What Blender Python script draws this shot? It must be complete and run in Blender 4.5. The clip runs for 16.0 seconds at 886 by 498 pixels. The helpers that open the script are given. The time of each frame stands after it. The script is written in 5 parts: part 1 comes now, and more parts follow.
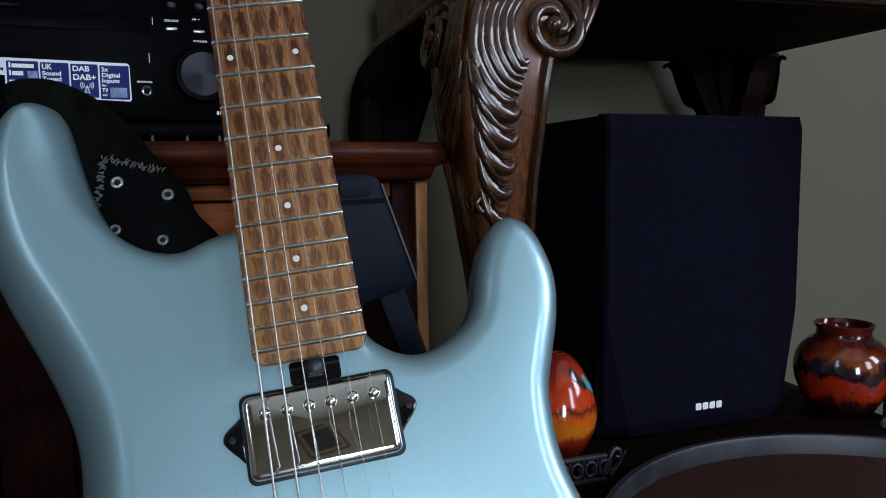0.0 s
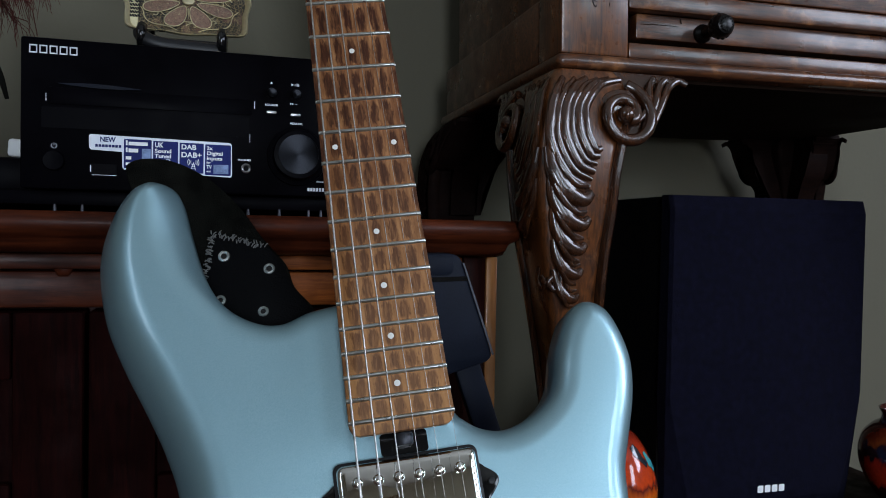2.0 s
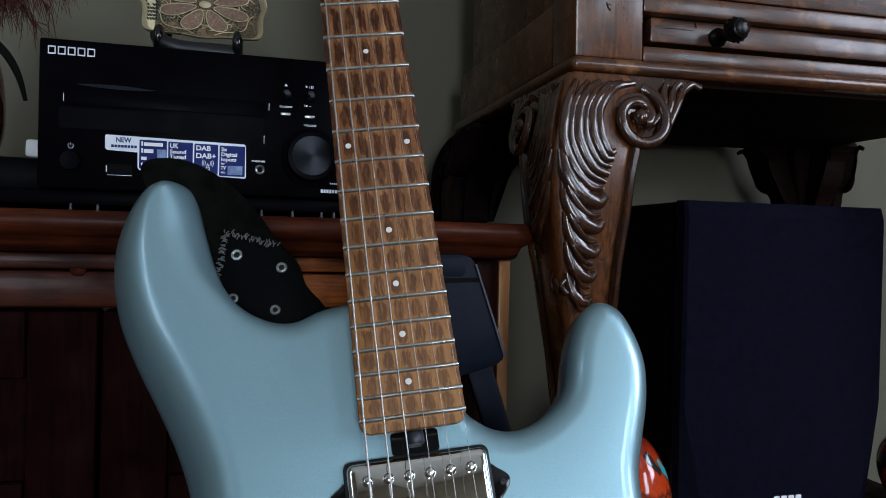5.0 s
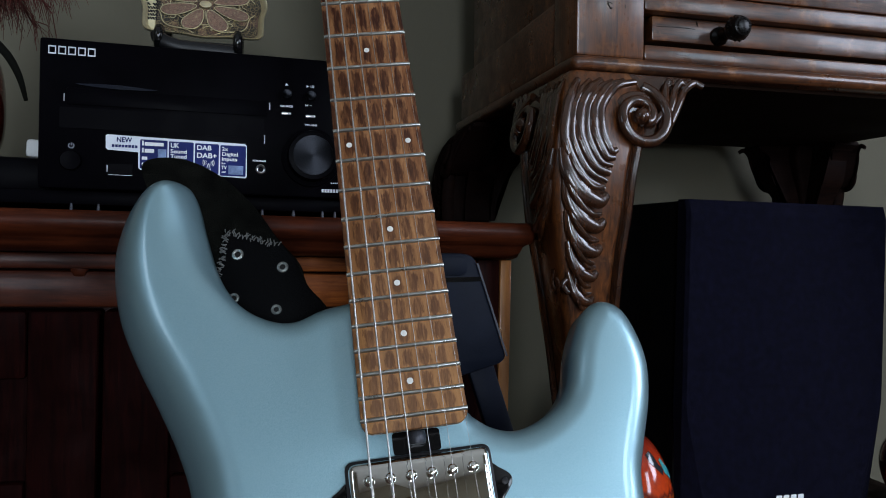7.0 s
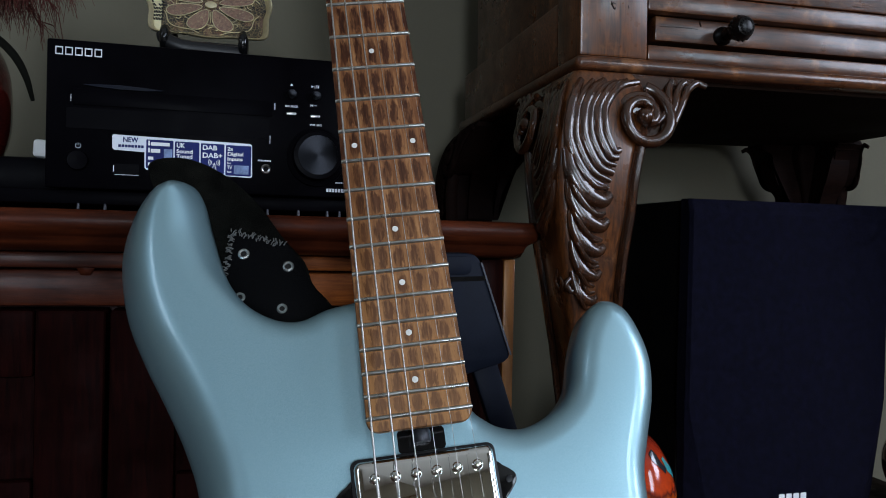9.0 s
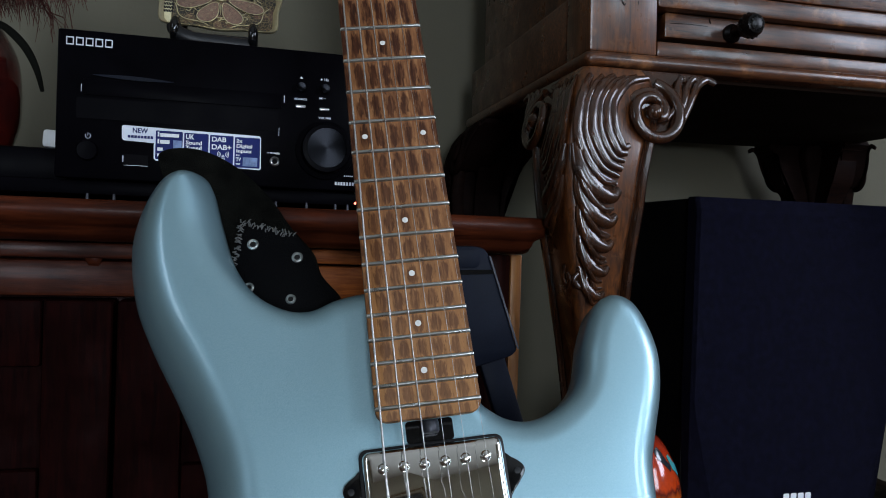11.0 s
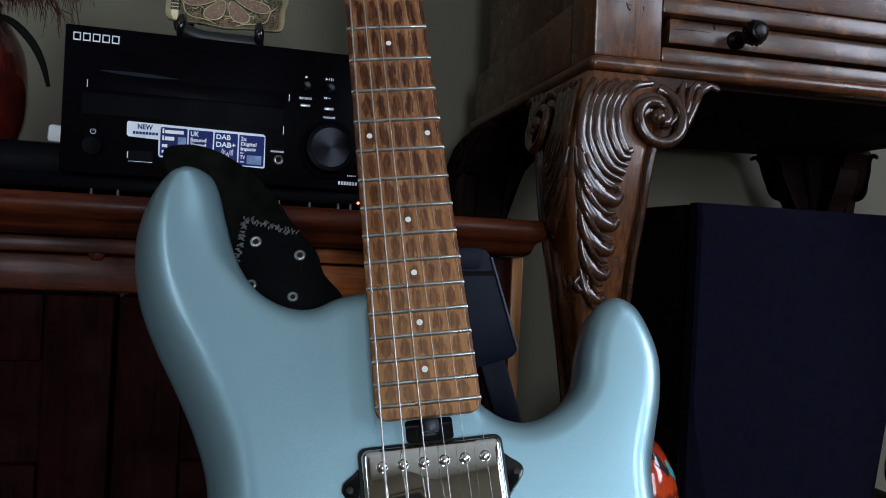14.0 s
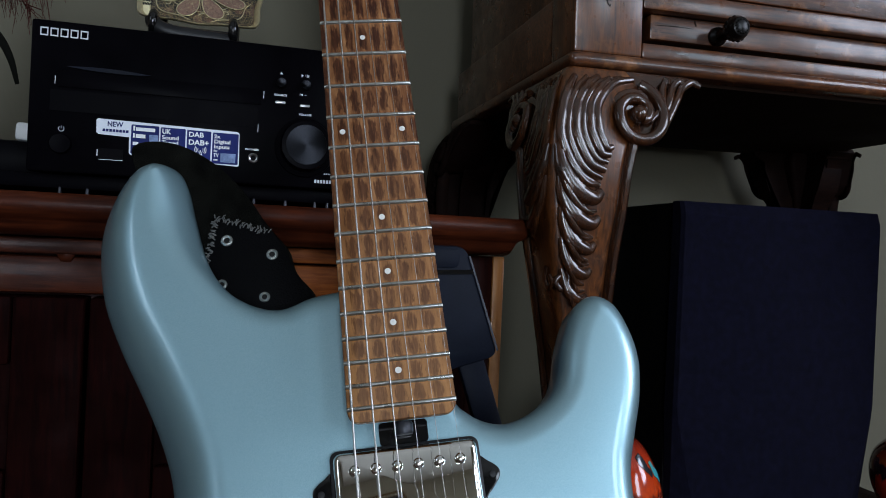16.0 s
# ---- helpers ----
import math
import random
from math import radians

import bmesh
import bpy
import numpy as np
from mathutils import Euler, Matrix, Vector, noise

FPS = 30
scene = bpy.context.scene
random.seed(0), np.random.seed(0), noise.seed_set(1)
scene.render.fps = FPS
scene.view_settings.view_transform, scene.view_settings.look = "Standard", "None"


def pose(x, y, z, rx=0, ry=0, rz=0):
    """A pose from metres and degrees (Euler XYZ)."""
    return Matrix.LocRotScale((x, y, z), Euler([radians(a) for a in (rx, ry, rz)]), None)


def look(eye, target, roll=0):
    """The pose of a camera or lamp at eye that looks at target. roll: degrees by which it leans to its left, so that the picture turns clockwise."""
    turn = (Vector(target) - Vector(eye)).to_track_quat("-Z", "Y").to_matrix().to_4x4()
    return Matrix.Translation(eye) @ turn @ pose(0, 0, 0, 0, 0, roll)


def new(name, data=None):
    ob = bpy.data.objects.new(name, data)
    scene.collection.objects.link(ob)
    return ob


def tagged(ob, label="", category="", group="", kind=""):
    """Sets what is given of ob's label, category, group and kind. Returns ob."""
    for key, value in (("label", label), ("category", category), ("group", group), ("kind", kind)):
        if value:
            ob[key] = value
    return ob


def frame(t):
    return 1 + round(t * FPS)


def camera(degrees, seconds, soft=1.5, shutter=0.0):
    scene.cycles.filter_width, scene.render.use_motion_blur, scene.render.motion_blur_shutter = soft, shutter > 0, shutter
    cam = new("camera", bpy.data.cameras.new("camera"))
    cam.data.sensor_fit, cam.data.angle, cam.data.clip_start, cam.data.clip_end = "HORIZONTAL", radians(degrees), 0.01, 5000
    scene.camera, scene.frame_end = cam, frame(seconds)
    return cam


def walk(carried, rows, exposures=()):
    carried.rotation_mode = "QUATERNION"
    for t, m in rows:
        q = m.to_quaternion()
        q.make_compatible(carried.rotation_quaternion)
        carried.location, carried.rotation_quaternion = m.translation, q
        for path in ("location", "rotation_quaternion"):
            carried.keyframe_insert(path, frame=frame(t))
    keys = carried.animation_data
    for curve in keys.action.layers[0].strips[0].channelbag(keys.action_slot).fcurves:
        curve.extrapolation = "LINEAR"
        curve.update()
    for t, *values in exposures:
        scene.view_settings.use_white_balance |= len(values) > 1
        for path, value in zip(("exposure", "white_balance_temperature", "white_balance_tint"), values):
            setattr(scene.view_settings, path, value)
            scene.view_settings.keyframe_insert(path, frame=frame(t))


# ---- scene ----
cam = camera(62.74, 16.0, soft=0.95)
# seconds, eye x y z, yaw, pitch, roll
PATH = [
    (0, -0.0207, 0.0996, 0.4982, -18.759, -5.870, -0.672),
    (0.2, -0.0305, 0.0948, 0.5004, -17.686, -5.926, -0.649),
    (0.3, -0.0335, 0.0920, 0.5009, -17.450, -5.744, -0.670),
    (0.5, -0.0347, 0.0927, 0.4985, -17.166, -5.441, -0.607),
    (0.7, -0.0378, 0.0904, 0.5024, -16.781, -4.926, -0.274),
    (1, -0.0429, 0.0874, 0.5104, -16.295, -3.155, -0.154),
    (1.2, -0.0463, 0.0891, 0.5143, -16.108, -2.833, 0.304),
    (1.5, -0.0475, 0.0868, 0.5167, -15.937, -1.914, 0.459),
    (2, -0.0502, 0.0851, 0.5124, -15.508, -1.344, 1.063),
    (2.5, -0.0536, 0.0851, 0.5090, -15.130, -0.918, 1.493),
    (3, -0.0534, 0.0849, 0.5086, -14.912, -0.709, 1.713),
    (3.5, -0.0520, 0.0846, 0.5079, -14.761, -0.609, 1.695),
    (4, -0.0507, 0.0860, 0.5067, -14.616, -0.500, 1.610),
    (6.5, -0.0488, 0.0862, 0.5052, -14.334, -0.442, 1.253),
    (7, -0.0492, 0.0871, 0.5050, -14.362, -0.440, 1.296),
    (7.5, -0.0497, 0.0877, 0.5035, -14.382, -0.551, 1.360),
    (8, -0.0501, 0.0838, 0.5036, -14.221, -0.471, 1.305),
    (8.5, -0.0502, 0.0864, 0.5042, -14.312, -0.569, 1.324),
    (9, -0.0510, 0.0847, 0.5056, -14.166, -0.557, 1.317),
    (11.5, -0.0551, 0.0857, 0.4994, -13.988, -0.457, 2.075),
    (12, -0.0549, 0.0843, 0.4988, -13.949, -0.420, 2.237),
    (12.5, -0.0567, 0.0834, 0.4975, -13.869, -0.370, 2.293),
    (13, -0.0579, 0.0847, 0.4973, -13.870, -0.325, 2.540),
    (13.5, -0.0580, 0.0844, 0.4980, -13.872, -0.250, 2.742),
    (14, -0.0562, 0.0847, 0.4982, -13.966, -0.166, 2.838),
    (14.5, -0.0544, 0.0850, 0.4975, -14.025, -0.163, 2.724),
    (15, -0.0550, 0.0861, 0.4980, -14.132, -0.152, 2.682),
    (15.5, -0.0537, 0.0865, 0.4985, -14.374, 0.057, 2.650),
    (16, -0.0466, 0.0915, 0.4963, -14.816, 0.047, 2.578),
]
walk(cam, [(t, pose(x, y, z, 90 + pitch, 0, yaw) @ pose(0, 0, 0, 0, 0, roll)) for t, x, y, z, yaw, pitch, roll in PATH],
     exposures=[(0.0, 0.0), (16.0, 0.0)])

# ---- light ----
world = bpy.data.worlds.new("sky")
scene.world = world
world.use_nodes = True
wn = world.node_tree
sky = wn.nodes.new("ShaderNodeTexSky")
sky.sky_type, sky.sun_disc = "NISHITA", False
sky.sun_elevation, sky.sun_rotation = radians(25), radians(200)
wn.links.new(sky.outputs[0], wn.nodes["Background"].inputs[0])
wn.nodes["Background"].inputs[1].default_value = 0.1


def window_light(name, m, sx, sy, watts, colour):
    d = bpy.data.lights.new(name, "AREA")
    d.shape, d.size, d.size_y, d.energy, d.color = "RECTANGLE", sx, sy, watts, colour
    ob = new(name, d)
    ob.matrix_world = m
    return ob


ROOM = dict(x0=-1.9, x1=1.9, y0=-2.7, y1=0.985, z1=2.45)
window_light("daylight_south", look((1.47, -2.66, 1.50), (0.1, 0.4, 0.55)), 0.72, 1.22, 27, (0.70, 0.84, 1.0))
window_light("daylight_west", look((-1.86, -0.75, 1.55), (0.1, 0.9, 0.72)), 0.34, 1.1, 4.5, (0.74, 0.85, 1.0))
window_light("daylight_east", look((1.86, -0.70, 1.35), (0.2, 0.4, 0.65)), 0.7, 0.9, 25.0, (0.74, 0.82, 1.0))
# fill lamp added to brighten the north wall; no window is known there
window_light("daylight_low", look((-0.20, -2.66, 0.70), (0.05, 0.9, 0.68)), 0.50, 0.90, 36.0, (0.72, 0.84, 1.0))


# ---- materials ----
def rgb(c):
    return (*c, 1.0)


class Nodes:
    def __init__(self, name):
        self.m = bpy.data.materials.new(name)
        self.m.use_nodes = True
        self.t = self.m.node_tree
        self.b = self.t.nodes["Principled BSDF"]
        self.co = self.t.nodes.new("ShaderNodeTexCoord")

    def n(self, kind, **kw):
        nd = self.t.nodes.new("ShaderNode" + kind)
        for k, v in kw.items():
            nd.inputs[k].default_value = v
        return nd

    def l(self, a, b):
        self.t.links.new(a, b)

    def mapped(self, scale=(1, 1, 1), rot=(0, 0, 0)):
        mp = self.n("Mapping")
        mp.inputs["Scale"].default_value = scale
        mp.inputs["Rotation"].default_value = [radians(a) for a in rot]
        self.l(self.co.outputs["Object"], mp.inputs["Vector"])
        return mp.outputs[0]

    def noise(self, vec, scale, detail=4.0, rough=0.55, dist=0.0):
        nd = self.n("TexNoise", Scale=scale, Detail=detail, Roughness=rough, Distortion=dist)
        self.l(vec, nd.inputs["Vector"])
        return nd.outputs[0]

    def ramp(self, fac, stops):
        r = self.n("ValToRGB")
        el = r.color_ramp.elements
        while len(el) < len(stops):
            el.new(0.5)
        for e, (p, c) in zip(el, stops):
            e.position, e.color = p, rgb(c)
        self.l(fac, r.inputs[0])
        return r.outputs[0]

    def mix(self, fac, a, b, mode="MIX"):
        nd = self.t.nodes.new("ShaderNodeMix")
        nd.data_type, nd.blend_type = "RGBA", mode
        for v, i in ((fac, 0), (a, 6), (b, 7)):
            if isinstance(v, (int, float)):
                nd.inputs[i].default_value = v
            elif isinstance(v, tuple):
                nd.inputs[i].default_value = rgb(v)
            else:
                self.l(v, nd.inputs[i])
        return nd.outputs[2]

    def vary(self, fac, lo, hi):
        nd = self.n("MapRange")
        nd.inputs["To Min"].default_value, nd.inputs["To Max"].default_value = lo, hi
        nd.inputs["From Min"].default_value, nd.inputs["From Max"].default_value = 0.3, 0.7
        self.l(fac, nd.inputs["Value"])
        return nd.outputs[0]

    def bump(self, h, strength, dist=0.001):
        nd = self.n("Bump", Strength=strength, Distance=dist)
        self.l(h, nd.inputs["Height"])
        self.l(nd.outputs[0], self.b.inputs["Normal"])

    def put(self, **kw):
        for k, v in kw.items():
            s = self.b.inputs[k.replace("_", " ")]
            if isinstance(v, tuple):
                s.default_value = rgb(v)
            elif isinstance(v, (int, float)):
                s.default_value = v
            else:
                self.l(v, s)
        return self.m


def plain(name, colour, rough=0.5, metal=0.0, grain=60.0, amount=0.15, bump=0.15, coat=0.0, bump_dist=0.0006, spec=0.5):
    """A surface of one colour with a fine grain, broad stains and small relief."""
    k = Nodes(name)
    v = k.mapped()
    fine, broad = k.noise(v, grain * 6), k.noise(v, grain * 0.35, 5)
    dark = tuple(c * (1 - amount) for c in colour)
    light = tuple(min(1, c * (1 + amount)) for c in colour)
    c = k.ramp(broad, [(0.3, dark), (0.7, light)])
    c = k.mix(0.35, c, k.ramp(fine, [(0.3, dark), (0.7, light)]))
    if bump:
        k.bump(fine, bump, bump_dist)
    return k.put(Base_Color=c, Roughness=k.vary(broad, max(0.02, rough * 0.85), min(1, rough * 1.15)), Metallic=metal, Coat_Weight=coat, Coat_Roughness=0.1, Specular_IOR_Level=spec)


def wood(name, dark, light, axis="X", rough=0.35, coat=0.3, scale=1.0, worn=None, spec=0.4):
    """Stained wood with long grain along an axis, blotches, pores and slight wear."""
    k = Nodes(name)
    long = {"X": (1.2, 14, 14), "Y": (14, 1.2, 14), "Z": (14, 14, 1.2)}[axis]
    v = k.mapped(tuple(s * scale for s in long))
    grain = k.noise(v, 9, 8, 0.65, 0.6)
    pores = k.noise(v, 60, 3)
    blot = k.noise(k.mapped((1, 1, 1)), 14 * scale, 4)
    c = k.ramp(grain, [(0.3, dark), (0.72, light)])
    c = k.mix(k.vary(blot, 0.0, 0.55), c, tuple(d * 0.55 for d in dark))
    if worn:
        c = k.mix(k.ramp(k.noise(k.mapped((1, 1, 1)), 33, 6, 0.7), [(0.56, (0, 0, 0)), (0.70, (0.8, 0.8, 0.8))]), c, worn)
    k.bump(k.mix(0.5, grain, pores), 0.18, 0.0008)
    return k.put(Base_Color=c, Roughness=k.vary(blot, rough * 0.75, rough * 1.35), Coat_Weight=coat, Coat_Roughness=0.14, Specular_IOR_Level=spec)


def paint_metallic():
    k = Nodes("metallic_ice_blue")
    v = k.mapped()
    flake = k.noise(v, 2600, 2, 0.7)
    broad = k.noise(v, 7, 3)
    c = k.ramp(flake, [(0.3, (0.232, 0.400, 0.455)), (0.7, (0.340, 0.515, 0.575))])
    c = k.mix(k.vary(broad, 0.0, 0.12), c, (0.22, 0.39, 0.46))
    k.bump(flake, 0.03, 0.0003)
    return k.put(Base_Color=c, Metallic=0.74, Roughness=0.41, Coat_Weight=0.8, Coat_Roughness=0.09)


def roasted_maple():
    """Caramel roasted maple: streaks along the neck, and dark worn ovals between the strings in every fret space."""
    k = Nodes("roasted_maple_board")

    def math_node(op, a, b=None):
        nd = k.t.nodes.new("ShaderNodeMath")
        nd.operation = op
        for i, v in enumerate((a, b)):
            if isinstance(v, (int, float)):
                nd.inputs[i].default_value = v
            elif v is not None:
                k.l(v, nd.inputs[i])
        return nd.outputs[0]

    sep = k.n("SeparateXYZ")
    k.l(k.co.outputs["Object"], sep.inputs[0])
    x, y = sep.outputs[0], sep.outputs[1]
    wob = k.noise(k.mapped((520, 120, 100)), 1.0, 4, 0.6)
    fine = k.noise(k.mapped((420, 45, 100)), 1.0, 5, 0.6)
    fretpos = math_node("FRACT", math_node("ADD", math_node("MULTIPLY", math_node("LOGARITHM", math_node("DIVIDE", y, 0.648), 2.0), -12.0), math_node("MULTIPLY", math_node("SUBTRACT", wob, 0.5), 0.95)))
    gap = math_node("ADD", 0.00989, math_node("MULTIPLY", y, -0.0051))
    col = math_node("FRACT", math_node("ADD", math_node("ADD", math_node("DIVIDE", x, gap), 10.5), math_node("MULTIPLY", math_node("SUBTRACT", wob, 0.5), 0.70)))
    ex = math_node("MULTIPLY", math_node("SUBTRACT", col, 0.5), 2.9)
    ey = math_node("MULTIPLY", math_node("SUBTRACT", fretpos, 0.52), 2.25)
    d = math_node("ADD", math_node("POWER", math_node("ABSOLUTE", ex), 2.2), math_node("POWER", math_node("ABSOLUTE", ey), 3.0))
    oval = k.ramp(math_node("MULTIPLY", d, 0.5), [(0.22, (1, 1, 1)), (0.52, (0, 0, 0))])
    uneven = k.ramp(k.noise(k.mapped((620, 75, 100)), 1.0, 4, 0.6), [(0.32, (0.40, 0.40, 0.40)), (0.52, (1, 1, 1))])
    base = k.ramp(fine, [(0.32, (0.090, 0.034, 0.014)), (0.50, (0.235, 0.100, 0.038)), (0.68, (0.40, 0.195, 0.080))])
    broad = k.noise(k.mapped((60, 9, 20)), 1.0, 4)
    base = k.mix(k.vary(broad, 0.0, 0.55), base, (0.12, 0.036, 0.011))
    high = k.n("MapRange")
    high.inputs["From Min"].default_value, high.inputs["From Max"].default_value = 0.20, 0.42
    high.inputs["To Min"].default_value, high.inputs["To Max"].default_value = 0.65, 1.0
    k.l(y, high.inputs["Value"])
    dark = k.mix(k.ramp(fine, [(0.3, (0, 0, 0)), (0.7, (1, 1, 1))]), (0.018, 0.0045, 0.002), (0.060, 0.015, 0.005))
    amount = math_node("MULTIPLY", math_node("MULTIPLY", oval, uneven), high.outputs[0])
    low = k.n("MapRange")
    low.inputs["From Min"].default_value, low.inputs["From Max"].default_value = 0.17, 0.33
    low.inputs["To Min"].default_value, low.inputs["To Max"].default_value = 0.55, 0.0
    k.l(y, low.inputs["Value"])
    base = k.mix(low.outputs[0], base, (0.42, 0.20, 0.060))
    c = k.mix(amount, base, k.mix(low.outputs[0], dark, (0.085, 0.026, 0.007)))
    fleck = k.ramp(k.noise(k.mapped((900, 150, 100)), 1.0, 3, 0.6, 0.4), [(0.60, (0, 0, 0)), (0.72, (0.6, 0.6, 0.6))])
    c = k.mix(fleck, c, (0.040, 0.013, 0.005))
    k.bump(fine, 0.05, 0.0003)
    return k.put(Base_Color=c, Roughness=0.5, Specular_IOR_Level=0.2)


def wall_paint(name, colour):
    k = Nodes(name)
    v = k.mapped()
    stip, broad = k.noise(v, 180, 4), k.noise(v, 1.6, 5)
    c = k.ramp(broad, [(0.3, tuple(x * 0.9 for x in colour)), (0.7, colour)])
    scuff = k.ramp(k.noise(v, 9, 8, 0.75), [(0.66, (0, 0, 0)), (0.75, (0.5, 0.5, 0.5))])
    c = k.mix(scuff, c, tuple(x * 0.8 for x in colour))
    k.bump(stip, 0.12, 0.0015)
    return k.put(Base_Color=c, Roughness=0.85)


def glaze(name, colours, scale, seedshift=0.0):
    """Glossy studio glaze running between several colours."""
    k = Nodes(name)
    mp = k.n("Mapping")
    mp.inputs["Location"].default_value = (seedshift, seedshift * 0.7, seedshift * 1.3)
    k.l(k.co.outputs["Object"], mp.inputs["Vector"])
    f = k.noise(mp.outputs[0], scale, 5, 0.55, 1.2)
    n = len(colours)
    c = k.ramp(f, [(0.33 + 0.34 * i / (n - 1), col) for i, col in enumerate(colours)])
    crack = k.noise(mp.outputs[0], scale * 12, 4)
    c = k.mix(0.25, c, k.ramp(crack, [(0.35, colours[0]), (0.65, colours[-2])]))
    return k.put(Base_Color=c, Roughness=0.12, Coat_Weight=0.6, Coat_Roughness=0.04)


def banded_glaze(name, z0, z1, bands, ragged, scale, spots=None):
    """Glossy glaze laid in bands one above another, whose edges run and drip unevenly; bands are (height 0 to 1, colour)."""
    k = Nodes(name)
    sep = k.n("SeparateXYZ")
    k.l(k.co.outputs["Object"], sep.inputs[0])
    drip = k.noise(k.mapped((1, 1, 0.45)), scale, 5, 0.6, 0.8)
    lift = k.n("MapRange")
    for i, v in (("From Min", 0.2), ("From Max", 0.8), ("To Min", -ragged), ("To Max", ragged)):
        lift.inputs[i].default_value = v
    k.l(drip, lift.inputs["Value"])
    add = k.t.nodes.new("ShaderNodeMath")
    add.operation = "ADD"
    k.l(sep.outputs[2], add.inputs[0])
    k.l(lift.outputs[0], add.inputs[1])
    span = k.n("MapRange")
    span.inputs["From Min"].default_value, span.inputs["From Max"].default_value = z0, z1
    k.l(add.outputs[0], span.inputs["Value"])
    c = k.ramp(span.outputs[0], bands)
    fine = k.noise(k.mapped(), scale * 9, 4)
    c = k.mix(k.vary(fine, 0.0, 0.30), c, bands[0][1])
    if spots:
        c = k.mix(k.ramp(k.noise(k.mapped(), scale * 1.7, 2), [(0.60, (0, 0, 0)), (0.68, (0.8, 0.8, 0.8))]), c, spots)
    return k.put(Base_Color=c, Roughness=0.12, Coat_Weight=0.6, Coat_Roughness=0.04)


def filigree():
    """Black enamel with gilt lacework: small cells, larger petals and a rosy blush."""
    k = Nodes("black_gilt_filigree")
    v = k.mapped((1, 1, 1))
    cells = []
    for sc in (170.0, 420.0):
        vo = k.n("TexVoronoi", Scale=sc)
        vo.feature = "DISTANCE_TO_EDGE"
        k.l(v, vo.inputs["Vector"])
        cells.append(k.ramp(vo.outputs["Distance"], [(0.022, (1, 1, 1)), (0.06, (0, 0, 0))]))
    f = k.mix(0.75, cells[0], cells[1])
    blush = k.ramp(k.noise(v, 70, 3), [(0.52, (0, 0, 0)), (0.62, (0.6, 0.6, 0.6))])
    ground = k.mix(blush, (0.010, 0.008, 0.007), (0.17, 0.075, 0.055))
    c = k.mix(f, ground, (0.42, 0.32, 0.16))
    return k.put(Base_Color=c, Metallic=k.vary(f, 0.0, 0.6), Roughness=0.42)


def lamp_face(name, colour, strength):
    k = Nodes(name)
    return k.put(Base_Color=colour, Emission_Color=colour, Emission_Strength=strength)


M_BODY = paint_metallic()
M_MAPLE = roasted_maple()
M_NECK = wood("roasted_neck_wood", (0.10, 0.035, 0.012), (0.22, 0.09, 0.03), "Y", 0.4, 0.1, 2.0)
M_FRET = plain("nickel_fret_wire", (0.46, 0.47, 0.44), 0.30, 1.0, 300, 0.1, 0.05)
M_STRING = plain("plain_steel_string", (0.34, 0.33, 0.31), 0.4, 1.0, 900, 0.1, 0)
M_WOUND = plain("wound_nickel_string", (0.50, 0.48, 0.45), 0.36, 1.0, 2500, 0.25, 0.4, bump_dist=0.0002)
M_DOT = plain("pearl_inlay", (0.74, 0.73, 0.68), 0.3, 0.0, 300, 0.12, 0)
M_CHROME = plain("polished_chrome", (0.78, 0.77, 0.74), 0.045, 1.0, 40, 0.03, 0)
M_STEEL = plain("brushed_steel", (0.55, 0.55, 0.56), 0.3, 1.0, 200, 0.12, 0.1)
M_BLACK = plain("black_plastic", (0.006, 0.006, 0.007), 0.42, 0.0, 120, 0.3, 0.12, spec=0.3)
M_SLATE = plain("slate_black_plastic", (0.007, 0.009, 0.016), 0.5, 0.0, 120, 0.3, 0.15, spec=0.07)
M_GLOSS = plain("gloss_black_plastic", (0.004, 0.004, 0.0045), 0.12, 0.0, 60, 0.3, 0.02, 0.3, spec=0.3)
M_HIFI = plain("satin_black_hifi_panel", (0.0015, 0.0013, 0.0022), 0.40, 0.0, 150, 0.25, 0.08, spec=0.02)
M_LEATHER = plain("black_suede_leather", (0.006, 0.006, 0.0048), 0.85, 0.0, 220, 0.95, 1.0, bump_dist=0.002, spec=0.05)
M_PATCH = plain("black_smooth_leather", (0.002, 0.002, 0.0024), 0.6, 0.0, 140, 0.4, 0.5, bump_dist=0.001, spec=0.05)
M_THREAD = plain("grey_waxed_thread", (0.11, 0.11, 0.105), 0.7, 0.0, 500, 0.2, 0.3)
M_EYELET = plain("worn_nickel_eyelet", (0.56, 0.58, 0.56), 0.34, 0.9, 300, 0.3, 0.1)
M_DARKWOOD = wood("dark_mahogany_stain", (0.009, 0.0038, 0.0024), (0.175, 0.056, 0.018), "X", 0.32, 0.28, 3.0, (0.26, 0.105, 0.038), 0.35)
M_DARKWOOD_Z = wood("dark_mahogany_upright", (0.012, 0.0042, 0.0022), (0.230, 0.072, 0.018), "Z", 0.30, 0.30, 3.0, (0.24, 0.100, 0.038))
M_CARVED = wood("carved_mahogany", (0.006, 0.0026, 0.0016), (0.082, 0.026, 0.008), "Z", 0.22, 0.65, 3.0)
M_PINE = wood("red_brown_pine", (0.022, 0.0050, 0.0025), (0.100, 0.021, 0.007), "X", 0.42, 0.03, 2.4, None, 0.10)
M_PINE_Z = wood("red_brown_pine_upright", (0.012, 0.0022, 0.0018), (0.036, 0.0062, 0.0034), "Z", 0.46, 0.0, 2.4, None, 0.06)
M_PINE_EDGE = wood("lit_orange_pine_edge", (0.30, 0.10, 0.02), (0.55, 0.23, 0.05), "Z", 0.45, 0.2, 1.0)
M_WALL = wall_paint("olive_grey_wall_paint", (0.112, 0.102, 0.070))
